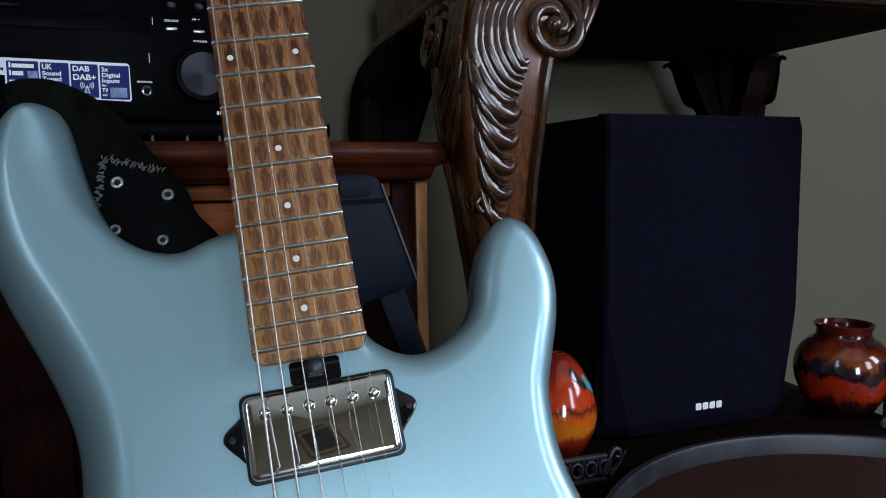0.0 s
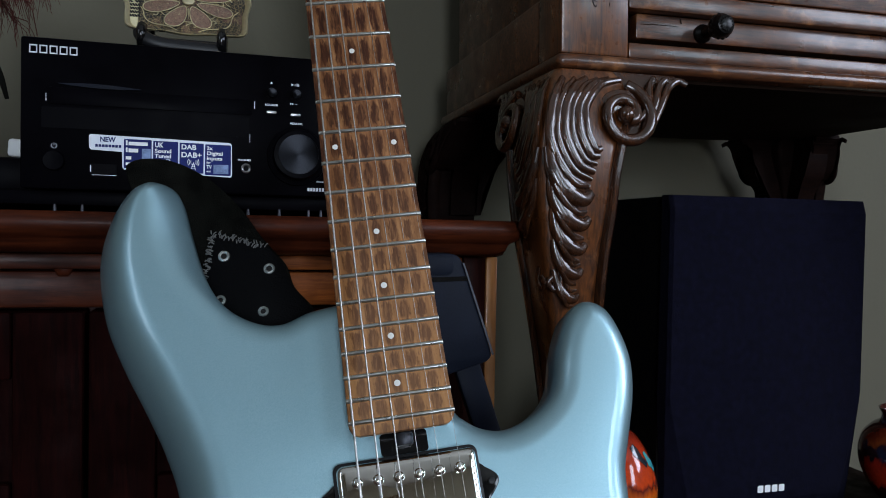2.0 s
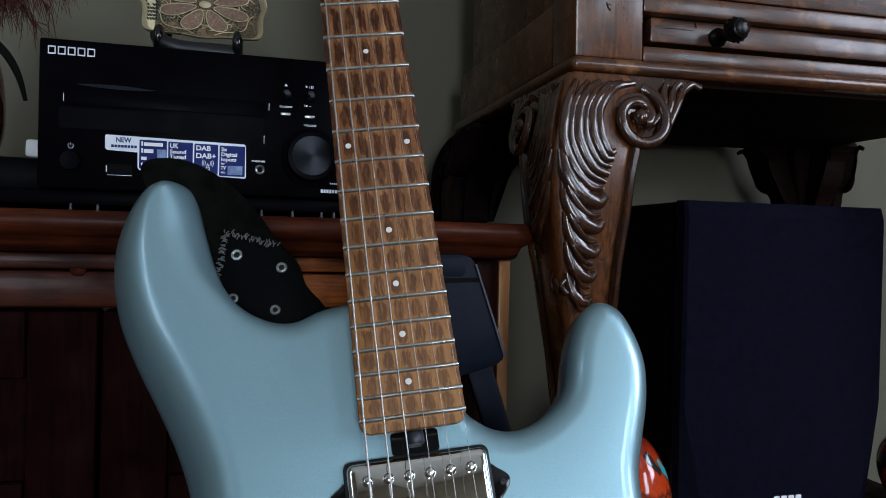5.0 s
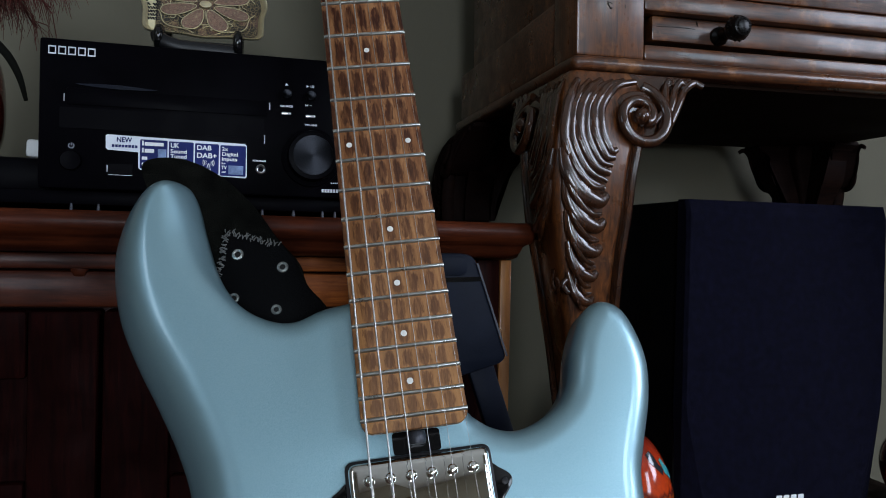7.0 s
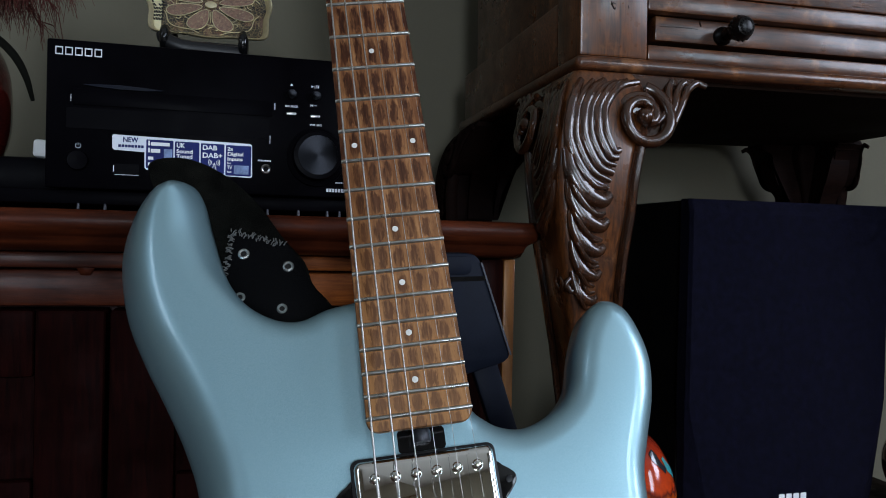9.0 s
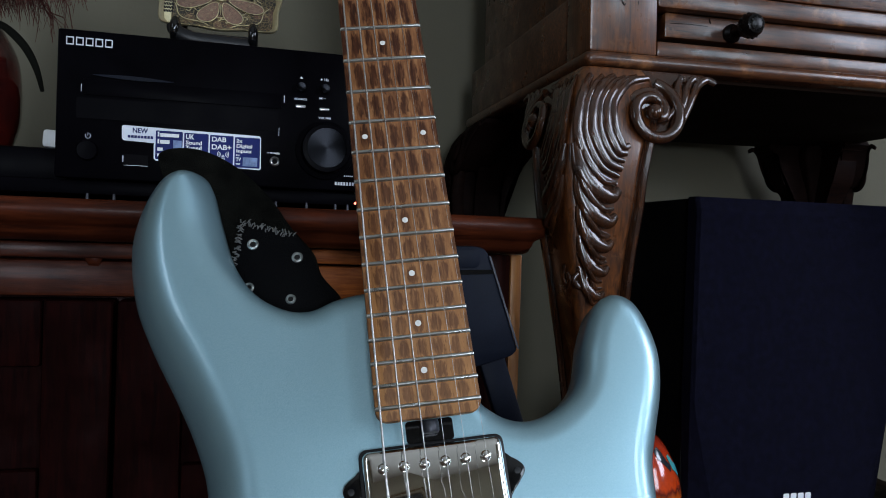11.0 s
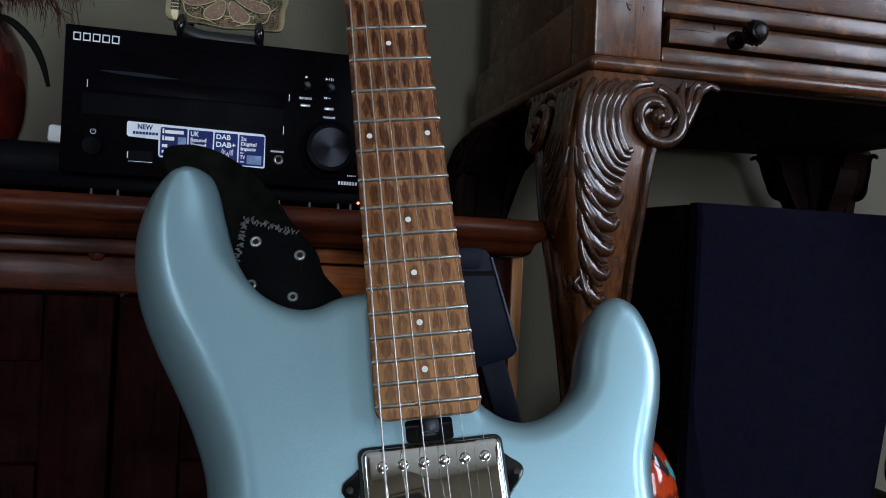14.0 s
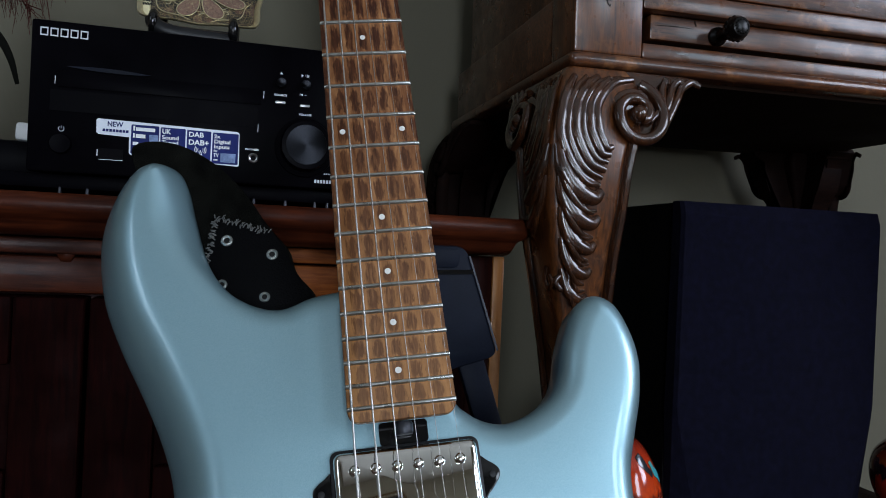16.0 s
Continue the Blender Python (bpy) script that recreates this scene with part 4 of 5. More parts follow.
def bars(name, spots, y, material, parent):
    bm = bmesh.new()
    for x0, z0, x1, z1 in spots:
        add_box(bm, (x0, y - 0.0003, z0), (x1, y - 0.0001, z1))
    return part(name, bm, material, parent, smooth=False)


# maker's badge: five plain open blocks
bm = bmesh.new()
for k in range(5):
    x, w, t = -0.1875 + 0.0061 * k, 0.0048, 0.0007
    for lo, hi in (((x, 0.6266), (x + t, 0.6322)), ((x + w - t, 0.6266), (x + w, 0.6322)), ((x + t, 0.6266), (x + w - t, 0.6275)), ((x + t, 0.6313), (x + w - t, 0.6322))):
        add_box(bm, (lo[0], RY - 0.0003, lo[1]), (hi[0], RY - 0.0001, hi[1]))
part("badge", bm, M_SILVERPRINT, rec, "maker's badge of five open blocks", smooth=False)
# disc drawer and display window
tray = flat_part("disc_tray", round_rect(-0.176, 0.5935, -0.044, 0.6045, 0.0008), RY - 0.0008, 0.0007, M_HIFI, rec, "black disc drawer", 0.0002)
flat_part("display", round_rect(-0.180, 0.5775, -0.046, 0.5915, 0.0006), RY - 0.0004, 0.0003, M_HIFI, rec, "dark display window")
for mark in [(-0.1775, 0.5955, -0.1771, 0.6005), (-0.0425, 0.5985, -0.0420, 0.6035), (-0.0455, 0.5740, -0.0451, 0.5800)]:
    bars("tray_edge_mark", [mark], RY, M_SILVERPRINT, rec)
# raised arc in place of a curved reflection on the front panel
arc = [(-0.170 + 0.052 * t / 20, 0.6075 + 0.0012 * math.sin(math.pi * t / 20) - 0.0010 * t / 20) for t in range(21)]
arc += [(x, z - 0.0026 * math.sin(math.pi * min(1, i / 20)) ** 0.8 - 0.0001) for i, (x, z) in enumerate(arc[::-1])]
flat_part("tray_lip", arc, RY - 0.0012, 0.0008, M_SLATE, rec, "curved sheen on the panel, built as a raised arc")


def round_key(x, z, r, depth, material, name, label=""):
    return part(name, lathe([(0, 0), (r, 0), (r, depth * 0.8), (r * 0.92, depth), (r * 0.5, depth * 0.93), (0, depth * 0.9)], (x, RY, z), 28, Matrix.Rotation(radians(90), 4, "X")), material, rec, label)


def brushed_disc():
    """Turned aluminium, whose fine rings smear highlights sideways."""
    k = Nodes("turned_dark_aluminium")
    v = k.mapped()
    f = k.noise(v, 900, 2)
    tg = k.n("Tangent")
    tg.direction_type, tg.axis = "RADIAL", "Y"
    k.l(tg.outputs[0], k.b.inputs["Tangent"])
    return k.put(Base_Color=k.ramp(f, [(0.3, (0.007, 0.0075, 0.009)), (0.7, (0.016, 0.017, 0.020))]), Metallic=1.0, Roughness=0.32, Anisotropic=0.85)


M_TURNED = brushed_disc()
for x in (-0.0302, -0.0130):
    round_key(x, 0.6103, 0.0036, 0.003, M_TURNED, "button", "round dark metal button")
for x, z in ((-0.0305, 0.5965), (-0.0133, 0.5955)):
    flat_part("rocker_key", round_rect(x - 0.0036, z - 0.0010, x + 0.0036, z + 0.0010, 0.0009, 3), RY - 0.0016, 0.0016, M_STEEL, rec, "slim metal rocker key", 0.0003)
knob = part("volume_knob", lathe([(0, 0), (0.0215, 0), (0.0212, 0.003), (0.0178, 0.004), (0.0178, 0.0150), (0.0170, 0.0165), (0.0140, 0.0168)], (-0.0118, RY, 0.5655), 64, Matrix.Rotation(radians(90), 4, "X")), M_HIFI, rec, "large black volume knob")
part("knob_cap", lathe([(0, 0.0166), (0.0142, 0.0166), (0.0140, 0.0172), (0.0, 0.0168)], (-0.0118, RY, 0.5655), 64, Matrix.Rotation(radians(90), 4, "X")), M_TURNED, knob, "turned dark aluminium cap")
round_key(-0.1722, 0.5555, 0.0068, 0.0035, M_HIFI, "power_button", "round power button")
flat_part("usb_socket", round_rect(-0.1490, 0.5475, -0.1335, 0.5545, 0.0004), RY - 0.0006, 0.0005, M_HIFI, rec, "flat socket with a bright edge")
bars("socket_edge", [(-0.1500, 0.5490, -0.1494, 0.5535), (-0.1490, 0.5468, -0.1335, 0.5471)], RY, M_SILVERPRINT, rec)
part("headphone_socket", lathe([(0.0018, 0.0), (0.0035, 0.0), (0.0035, 0.0012), (0.0028, 0.0018), (0.0020, 0.0014), (0.0018, 0.0002)], (-0.0477, RY, 0.5553), 28, Matrix.Rotation(radians(90), 4, "X")), M_STEEL, rec, "ringed headphone socket")
part("socket_hole", lathe([(0, 0), (0.0018, 0), (0.0018, 0.0006), (0, 0.0006)], (-0.0477, RY, 0.5553), 20, Matrix.Rotation(radians(90), 4, "X")), M_HIFI, rec)
yf = RY - 0.0002
for txt, x, z, h, w in (("SOURCE", -0.0350, 0.6012, 0.0014, 0.0090), ("VOLUME", -0.0172, 0.5886, 0.0014, 0.0090), ("PHONES", -0.0535, 0.5607, 0.0013, 0.0092)):
    writing(txt, x, z, yf, h, M_SILVERPRINT, rec, width=w)
# symbols over the keys: a triangle, play and pause, skip marks
tri = flat_part("eject_mark", [(-0.0318, 0.6168), (-0.0294, 0.6168), (-0.0306, 0.6186)], yf, 0.0001, M_SILVERPRINT, rec)
flat_part("play_mark", [(-0.0165, 0.6163), (-0.0148, 0.6173), (-0.0165, 0.6183)], yf, 0.0001, M_SILVERPRINT, rec)
bars("pause_mark", [(-0.0128, 0.6163, -0.0122, 0.6183), (-0.0116, 0.6163, -0.0110, 0.6183), (-0.0141, 0.6163, -0.0138, 0.6183)], RY, M_SILVERPRINT, rec)
flat_part("skip_mark", [(-0.0168, 0.6035), (-0.0150, 0.6026), (-0.0150, 0.6044)], yf, 0.0001, M_SILVERPRINT, rec)
bars("skip_bar", [(-0.0171, 0.6026, -0.0168, 0.6044), (-0.0140, 0.6033, -0.0122, 0.6036)], RY, M_SILVERPRINT, rec)
bm = bmesh.new()
sweep(bm, [Vector((-0.1723 + 0.0017 * math.sin(radians(a)), yf, 0.5656 + 0.0017 * math.cos(radians(a)))) for a in range(35, 330, 15)], 0.00022, 1, (0, -1, 0), 6)
add_box(bm, (-0.17245, RY - 0.0003, 0.5658), (-0.17215, RY - 0.0001, 0.5677))
part("power_mark", bm, M_SILVERPRINT, rec)
bars("model_print", [(-0.0040 + 0.0021 * k, 0.5405, -0.0040 + 0.0021 * k + 0.0015, 0.5430) for k in range(7)] + [(0.0025 + 0.0014 * k, 0.5470, 0.0025 + 0.0014 * k + 0.0009, 0.5480) for k in range(5)], RY, M_SILVERPRINT, rec)
# advertising sticker
stick = flat_part("sticker", [(-0.1500, 0.5745), (-0.0590, 0.5728), (-0.0577, 0.5715), (-0.0572, 0.5495), (-0.0583, 0.5483), (-0.1285, 0.5512), (-0.1298, 0.5525), (-0.1300, 0.5632), (-0.1495, 0.5640), (-0.1507, 0.5652), (-0.1509, 0.5735)], RY - 0.0006, 0.0004, M_STICKWHITE, rec, "blue and white advertising sticker")
ys = RY - 0.0007
cells = [(-0.1288, -0.1110), (-0.1100, -0.0937), (-0.0927, -0.0767), (-0.0757, -0.0582)]
for k, (a, b) in enumerate(cells):
    zt = 0.5722 - 0.00035 * k
    flat_part("sticker_panel", round_rect(a, 0.5522 - 0.0009 * k, b, zt, 0.0008), ys - 0.0001, 0.0001, M_STICKBLUE, stick)
yt = ys - 0.0004
writing("NEW", -0.1440, 0.5697, ys - 0.0001, 0.0034, M_STICKBLUE, stick, width=0.0098)
bars("sticker_code", [(-0.1468 + 0.0021 * k, 0.5660, -0.1468 + 0.0021 * k + 0.0016, 0.5678) for k in range(8)], ys, M_STICKBLUE, stick)
bars("sticker_word", [(-0.1275, 0.5680, -0.1264, 0.5713), (-0.1258, 0.5680, -0.1135, 0.5704)], ys - 0.0002, M_WHITE, stick)
bars("sticker_word", [(-0.1275, 0.5632, -0.1264, 0.5664), (-0.1258, 0.5632, -0.1196, 0.5658)], ys - 0.0002, M_WHITE, stick)
bars("sticker_word", [(-0.1275, 0.5582, -0.1240, 0.5604), (-0.1275, 0.5542, -0.1235, 0.5562)], ys - 0.0002, M_WHITE, stick)
bars("sticker_photo", [(-0.1172, 0.5585, -0.1116, 0.5660)], ys - 0.0002, M_STICKPIC, stick)
for txt, x, z, h, w in (("UK", -0.1090, 0.5676, 0.0034, 0.0056), ("Sound", -0.1090, 0.5638, 0.0027, 0.0108), ("Tuned", -0.1090, 0.5603, 0.0027, 0.0108),
                        ("DAB", -0.0917, 0.5670, 0.0034, 0.0098), ("DAB+", -0.0917, 0.5615, 0.0036, 0.0134),
                        ("2x", -0.0747, 0.5673, 0.0026, 0.0042), ("Digital", -0.0747, 0.5637, 0.0026, 0.0108), ("Inputs", -0.0747, 0.5602, 0.0026, 0.0104),
                        ("for", -0.0747, 0.5577, 0.0015, 0.0028), ("TV", -0.0747, 0.5541, 0.0026, 0.0036), ("etc", -0.0747, 0.5516, 0.0015, 0.0030)):
    writing(txt, x, z, yt + 0.0002, h, M_WHITE, stick, width=w)
bars("sticker_photo", [(-0.0700, 0.5506, -0.0598, 0.5570)], ys - 0.0002, M_STICKPIC, stick)
# small radio mast picture with waves
bm = bmesh.new()
for s in (-1, 1):
    sweep(bm, [Vector((-0.0835 + s * 0.0016 * (1 - t / 6), yt, 0.5525 + 0.0055 * t / 6)) for t in range(7)], 0.00022, 1, (0, -1, 0), 5)
    for r in (0.0018, 0.0028, 0.0038):
        sweep(bm, [Vector((-0.0835 + s * r * math.cos(radians(a)), yt, 0.5582 + r * math.sin(radians(a)))) for a in range(-38, 39, 12)], 0.00022, 1, (0, -1, 0), 5)
for z in (0.5535, 0.5550, 0.5565):
    add_box(bm, (-0.0848, yt - 0.0001, z), (-0.0822, yt + 0.0001, z + 0.0003))
part("mast_drawing", bm, M_WHITE, stick)
bm = bmesh.new()
sweep(bm, [Vector((-0.1068 + 0.0005 * t, yt, 0.5535 + 0.0062 * math.exp(-((t - 13) / 6.0) ** 2))) for t in range(24)], 0.00025, 1, (0, -1, 0), 5)
part("curve_drawing", bm, M_WHITE, stick)

# thin black unit under the receiver
base = thing("black_hifi_base", "thin black unit with steel pins under the receiver", "hifi unit", (-0.09, 0.76, CT + 0.0003))
part("slab", box((-0.30, 0.634, CT + 0.0045), (0.075, 0.92, RZ0 - 0.0007), 0.0015), M_HIFI, base)
for x in (-0.172, -0.155, -0.046, -0.024, -0.003, 0.006, 0.045):
    part("pin", lathe([(0, 0), (0.0014, 0), (0.0011, 0.0026), (0.0009, 0.0046), (0, 0.0048)], (x, 0.6285, CT + 0.0003), 14), M_PEWTER, base, "small steel pin")
for x in (-0.29, 0.065):
    for y in (0.66, 0.90):
        part("foot", lathe([(0, 0), (0.006, 0), (0.006, 0.0042), (0, 0.0042)], (x, y, CT + 0.0003), 14), M_BLACK, base)
bm = bmesh.new()
bmesh.ops.create_uvsphere(bm, u_segments=10, v_segments=6, radius=0.0011, matrix=Matrix.Translation((0.0125, 0.6335, CT + 0.0065)))
part("indicator", bm, M_LED, base, "lit red indicator lamp")

# black box further along the cabinet with a white block on it
box2 = thing("media_player", "flat black media player on the cabinet top", "media player", (-0.36, 0.76, CT + 0.0003))
part("case", box((-0.50, 0.66, CT + 0.0135), (-0.19, 0.88, CT + 0.038), 0.003), M_HIFI, box2)
part("base", box((-0.50, 0.655, CT + 0.0003), (-0.306, 0.875, CT + 0.0128), 0.002), M_HIFI, box2)
blk = tagged(link("white_plastic_block", box((-0.009, -0.009, -0.0065), (0.009, 0.009, 0.0065), 0.0025, 2, pose(-0.2022, 0.673, CT + 0.0448, 0, 3, 4)), M_CARD), "small white plastic block on the black player", "block")

# ---- gilt plate on its stand ----
plate = thing("display_plate", "scalloped black and gilt filigree plate leaning on a stand", "plate", (-0.093, 0.70, RZ1))
pm = Matrix.Translation((-0.0915, 0.683, RZ1 + 0.0480)) @ Matrix.Rotation(radians(90 - 14), 4, "X") @ Matrix.Diagonal((0.95, 0.64, 1, 1))


def plate_radius(a):
    sq = 1.0 / max(abs(math.cos(a)), abs(math.sin(a)))
    return 0.0490 * (0.55 * min(sq, 1.36) + 0.45) * (1 + 0.025 * math.cos(8 * a)) - 0.0015 * math.cos(4 * a)


def plate_ring(k, h):
    turns = [2 * math.pi * j / 96 for j in range(96)]
    return [pm @ Vector((plate_radius(a) * k * math.cos(a), plate_radius(a) * k * math.sin(a), h)) for a in turns]


bm = bmesh.new()
rings(bm, [plate_ring(k, h) for k, h in ((0.05, 0.001), (0.5, 0.001), (0.80, 0.0015), (0.90, 0.004), (0.90, 0.002), (0.5, -0.001), (0.05, -0.001))])
part("well", bm, M_FILIGREE, plate, "black and gilt lacework centre")
bm = bmesh.new()
rings(bm, [plate_ring(k, h) for k, h in ((0.905, 0.004), (0.96, 0.0075), (1.0, 0.0085), (1.012, 0.0075), (1.005, 0.0062), (0.95, 0.004), (0.905, 0.002), (0.905, 0.004))], cap=False)
part("rim", bm, M_GILT, plate, "bright gilt scalloped rim")
# pale pierced corner and radiating star of gilt lines
bm = bmesh.new()
for j in range(20):
    a = 2 * math.pi * j / 20
    sweep(bm, [pm @ Vector((r * math.cos(a), r * math.sin(a), 0.0017)) for r in (0.009, 0.016, 0.0235)], lambda t: 0.0004 * (1 - 0.6 * t), 0.6, pm.to_3x3() @ Vector((0, 0, 1)), 6)
for rr in (0.0255, 0.040):
    sweep(bm, [pm @ Vector((rr * math.cos(t) * (1 + 0.06 * math.cos(8 * t)), rr * math.sin(t) * (1 + 0.06 * math.cos(8 * t)), 0.0018)) for t in [2 * math.pi * q / 80 for q in range(81)]], 0.0004, 0.6, pm.to_3x3() @ Vector((0, 0, 1)), 6)
for j in range(12):
    a = 2 * math.pi * j / 12 + 0.13
    c = Vector((0.0328 * math.cos(a), 0.0328 * math.sin(a), 0.0018))
    sweep(bm, [pm @ (c + Vector((q * 0.0055 * math.cos(4.5 * q + a), q * 0.0055 * math.sin(4.5 * q + a), 0))) for q in [i / 22 for i in range(1, 23)]], 0.0004, 0.6, pm.to_3x3() @ Vector((0, 0, 1)), 6)
part("ornament", bm, M_GILT, plate, "raised gilt rosette and scrolls")
pn = pm.to_3x3() @ Vector((0, 0, 1))
for j in range(8):
    a = 2 * math.pi * (j + 0.5) / 8
    outline = [(0.0075 + 0.0290 * (0.5 - 0.5 * math.cos(q)), 0.0095 * math.sin(q) * (0.45 + 0.55 * (0.5 - 0.5 * math.cos(q)))) for q in [2 * math.pi * i / 40 for i in range(41)]]
    pts = [Vector((r * math.cos(a) - s * math.sin(a), r * math.sin(a) + s * math.cos(a), 0.0022)) for r, s in outline]
    bm = bmesh.new()
    rings(bm, [[pm @ (p + Vector((0, 0, -0.0005))) for p in pts[:-1]], [pm @ (p + Vector((0, 0, 0.0001))) for p in pts[:-1]]])
    petal = part("petal", bm, M_PINKENAMEL, plate, "mottled rosy enamel petal")
    bm = bmesh.new()
    sweep(bm, [pm @ p for p in pts], 0.00042, 0.7, pn, 6)
    part("petal_outline", bm, M_GILT, petal)
bm = bmesh.new()
rings(bm, [[pm @ Vector((r * math.cos(2 * math.pi * q / 24), r * math.sin(2 * math.pi * q / 24), h)) for q in range(24)] for r, h in ((0.0050, 0.0015), (0.0046, 0.0028), (0.002, 0.0032))])
part("boss", bm, M_GILT, plate)
# lattice-pierced side panel; the highlight on it is put into its pale gilt
bm = bmesh.new()
arc = [2 * math.pi * q / 96 for q in range(35, 62)]
edge = [(plate_radius(a) * 0.93 * math.cos(a), plate_radius(a) * 0.93 * math.sin(a)) for a in arc]
rings(bm, [[pm @ Vector((min(x, -0.0315), y, h)) for x, y in edge] for h in (0.0020, 0.0052)])
side = part("side_panel", bm, M_PALEGILT, plate, "gilt pierced panel, paled for its highlight")
for i in range(-6, 7):
    for x in (-0.0445, -0.0425, -0.0405, -0.0385, -0.0365):
        if abs(i) * 0.0016 + abs(x + 0.0405) > 0.0042:
            y = i * 0.0046
            part("slot", box((-0.0007, -0.0017, -0.0002), (0.0007, 0.0017, 0.0002), 0, 1, pm @ Matrix.Translation((x, y, 0.0054)) @ Matrix.Rotation(radians(28), 4, "Z")), M_BLACK, side, smooth=False)

stand = thing("plate_stand", "black wire plate stand on the receiver", "plate stand", (-0.093, 0.70, RZ1))
for s in (-1, 1):
    x = -0.0935 + s * 0.0275
    bm = bmesh.new()
    sweep(bm, spline([(x, 0.6525, RZ1 + 0.0195), (x, 0.6475, RZ1 + 0.014), (x, 0.6510, RZ1 + 0.0065), (x, 0.665, RZ1 + 0.0045), (x, 0.70, RZ1 + 0.0045), (x * 0.8 - 0.02, 0.735, RZ1 + 0.0045)], 6), 0.0036, 1.0, (1, 0, 0), 10)
    part("hook", bm, M_GLOSS, stand, "black hooked foot")
    bm = bmesh.new()
    sweep(bm, spline([(x, 0.700, RZ1 + 0.006), (x, 0.712, RZ1 + 0.05), (x, 0.722, RZ1 + 0.10)], 5), 0.003, 1.0, (1, 0, 0), 8)
    part("upright", bm, M_GLOSS, stand)
bm = bmesh.new()
sweep(bm, spline([(-0.1225, 0.652, RZ1 + 0.0165), (-0.1195, 0.6485, RZ1 + 0.0105), (-0.108, 0.648, RZ1 + 0.0065), (-0.090, 0.650, RZ1 + 0.0060), (-0.066, 0.651, RZ1 + 0.0055)], 8), 0.0052, 0.6, (0, -1, 0), 10)
part("cross_bar", bm, M_BLACK, stand, "curved black saddle")
part("back_bar", box((-0.099, 0.660, RZ1 + 0.0005), (-0.066, 0.672, RZ1 + 0.0150), 0.003), M_BLACK, stand)

# ---- red vase with dried grass ----
VC = Vector((-0.2835, 0.735, CT + 0.0385))
vase = thing("red_vase", "tall scarlet glazed vase holding dried grasses", "vase", VC)
prof = [(0.022, 0.0), (0.030, 0.004), (0.0365, 0.025), (0.037, 0.055), (0.0335, 0.078), (0.0235, 0.098), (0.0165, 0.108), (0.0175, 0.114)]
part("body", lathe([(0, 0)] + [(p.x, p.y) for p in spline([(r, h, 0) for r, h in prof], 4)] + [(0.014, 0.113), (0.0135, 0.105), (0, 0.09)], VC, 40), M_REDVASE, vase)
rng = random.Random(4)
grass = thing("dried_grasses", "dried grass leaves and feathery plumes in the vase", "dried grass", VC + Vector((0, 0, 0.10)))
VT = VC + Vector((0.004, 0, 0.104))
for pts, w in (([VT, (-0.2620, 0.722, 0.661), (-0.2490, 0.714, 0.6535), (-0.2370, 0.712, 0.6410), (-0.2288, 0.711, 0.6255), (-0.2235, 0.710, 0.6075)], 0.0032),
               ([VT, (-0.286, 0.72, 0.70), (-0.300, 0.70, 0.72), (-0.325, 0.68, 0.69)], 0.0036),
               ([VT, (-0.275, 0.74, 0.72), (-0.268, 0.75, 0.76), (-0.255, 0.76, 0.79)], 0.0028)):
    bm = bmesh.new()
    sweep(bm, spline(pts, 8), lambda t: w * (0.35 + 0.65 * math.sin(math.pi * (0.1 + 0.85 * t))), 0.3, (0, -1, 0.4), 8)
    part("blade", bm, M_LEAF, grass, "drooping olive grass blade")
for k in range(30):
    dx, dy = rng.uniform(-0.03, 0.072), rng.uniform(-0.03, 0.05)
    p0 = VC + Vector((0.004, 0, 0.104))
    top = p0 + Vector((dx, dy, rng.uniform(0.012, 0.075)))
    bm = bmesh.new()
    stem = spline([p0, p0 + Vector((dx * 0.45, dy * 0.4, 0.055)), top], 8)
    sweep(bm, stem, 0.0007, 1, (0, -1, 0), 5)
    for j in range(42):
        q = stem[6 + int(10 * rng.random())]
        e = q + Vector((rng.uniform(-0.002, 0.026), rng.uniform(-0.012, 0.012), -rng.uniform(0.012, 0.042)))
        sweep(bm, [q, q.lerp(e, 0.5) + Vector((0.003, 0, 0.006)), e], lambda t: 0.00034 * (1 - 0.6 * t), 1, (0, -1, 0), 4)
    part("plume", bm, M_PLUME, grass, "feathery red-brown plume")

# ---- electric guitar ----
from mathutils.geometry import delaunay_2d_cdt

GV, GU, GN = Vector((0.9864, -0.1088, 0.1232)), Vector((-0.0703, 0.3987, 0.9144)), Vector((-0.1486, -0.9106, 0.3857))
GO = Vector((0.0392, 0.3584, 0.2555))
G = Matrix(((GV.x, GU.x, GN.x, GO.x), (GV.y, GU.y, GN.y, GO.y), (GV.z, GU.z, GN.z, GO.z), (0, 0, 0, 1)))
G = Matrix.LocRotScale(G.translation, G.to_quaternion(), None)
guitar = new("electric_guitar")
guitar.empty_display_size = 0.02
guitar.matrix_basis = G
tagged(guitar, "ice blue metallic electric guitar with roasted maple neck", "guitar")


def gpart(name, bm, material, label="", parent=None, smooth=True, angle=38):
    """A part in the guitar's own frame: x across, y along the strings from the bridge, z out of the top."""
    ob = link(name, bm, material, None, label, smooth, angle)
    ob.parent = parent or guitar
    return ob


SCALE = 0.648
half_width = lambda y: 0.0262 + (y - 0.1752) * (0.0215 - 0.0262) / (SCALE - 0.1752)  # noqa: E731
fret_at = lambda n: SCALE * 2 ** (-n / 12)  # noqa: E731
TOPZ, BACKZ = -0.0175, -0.0590

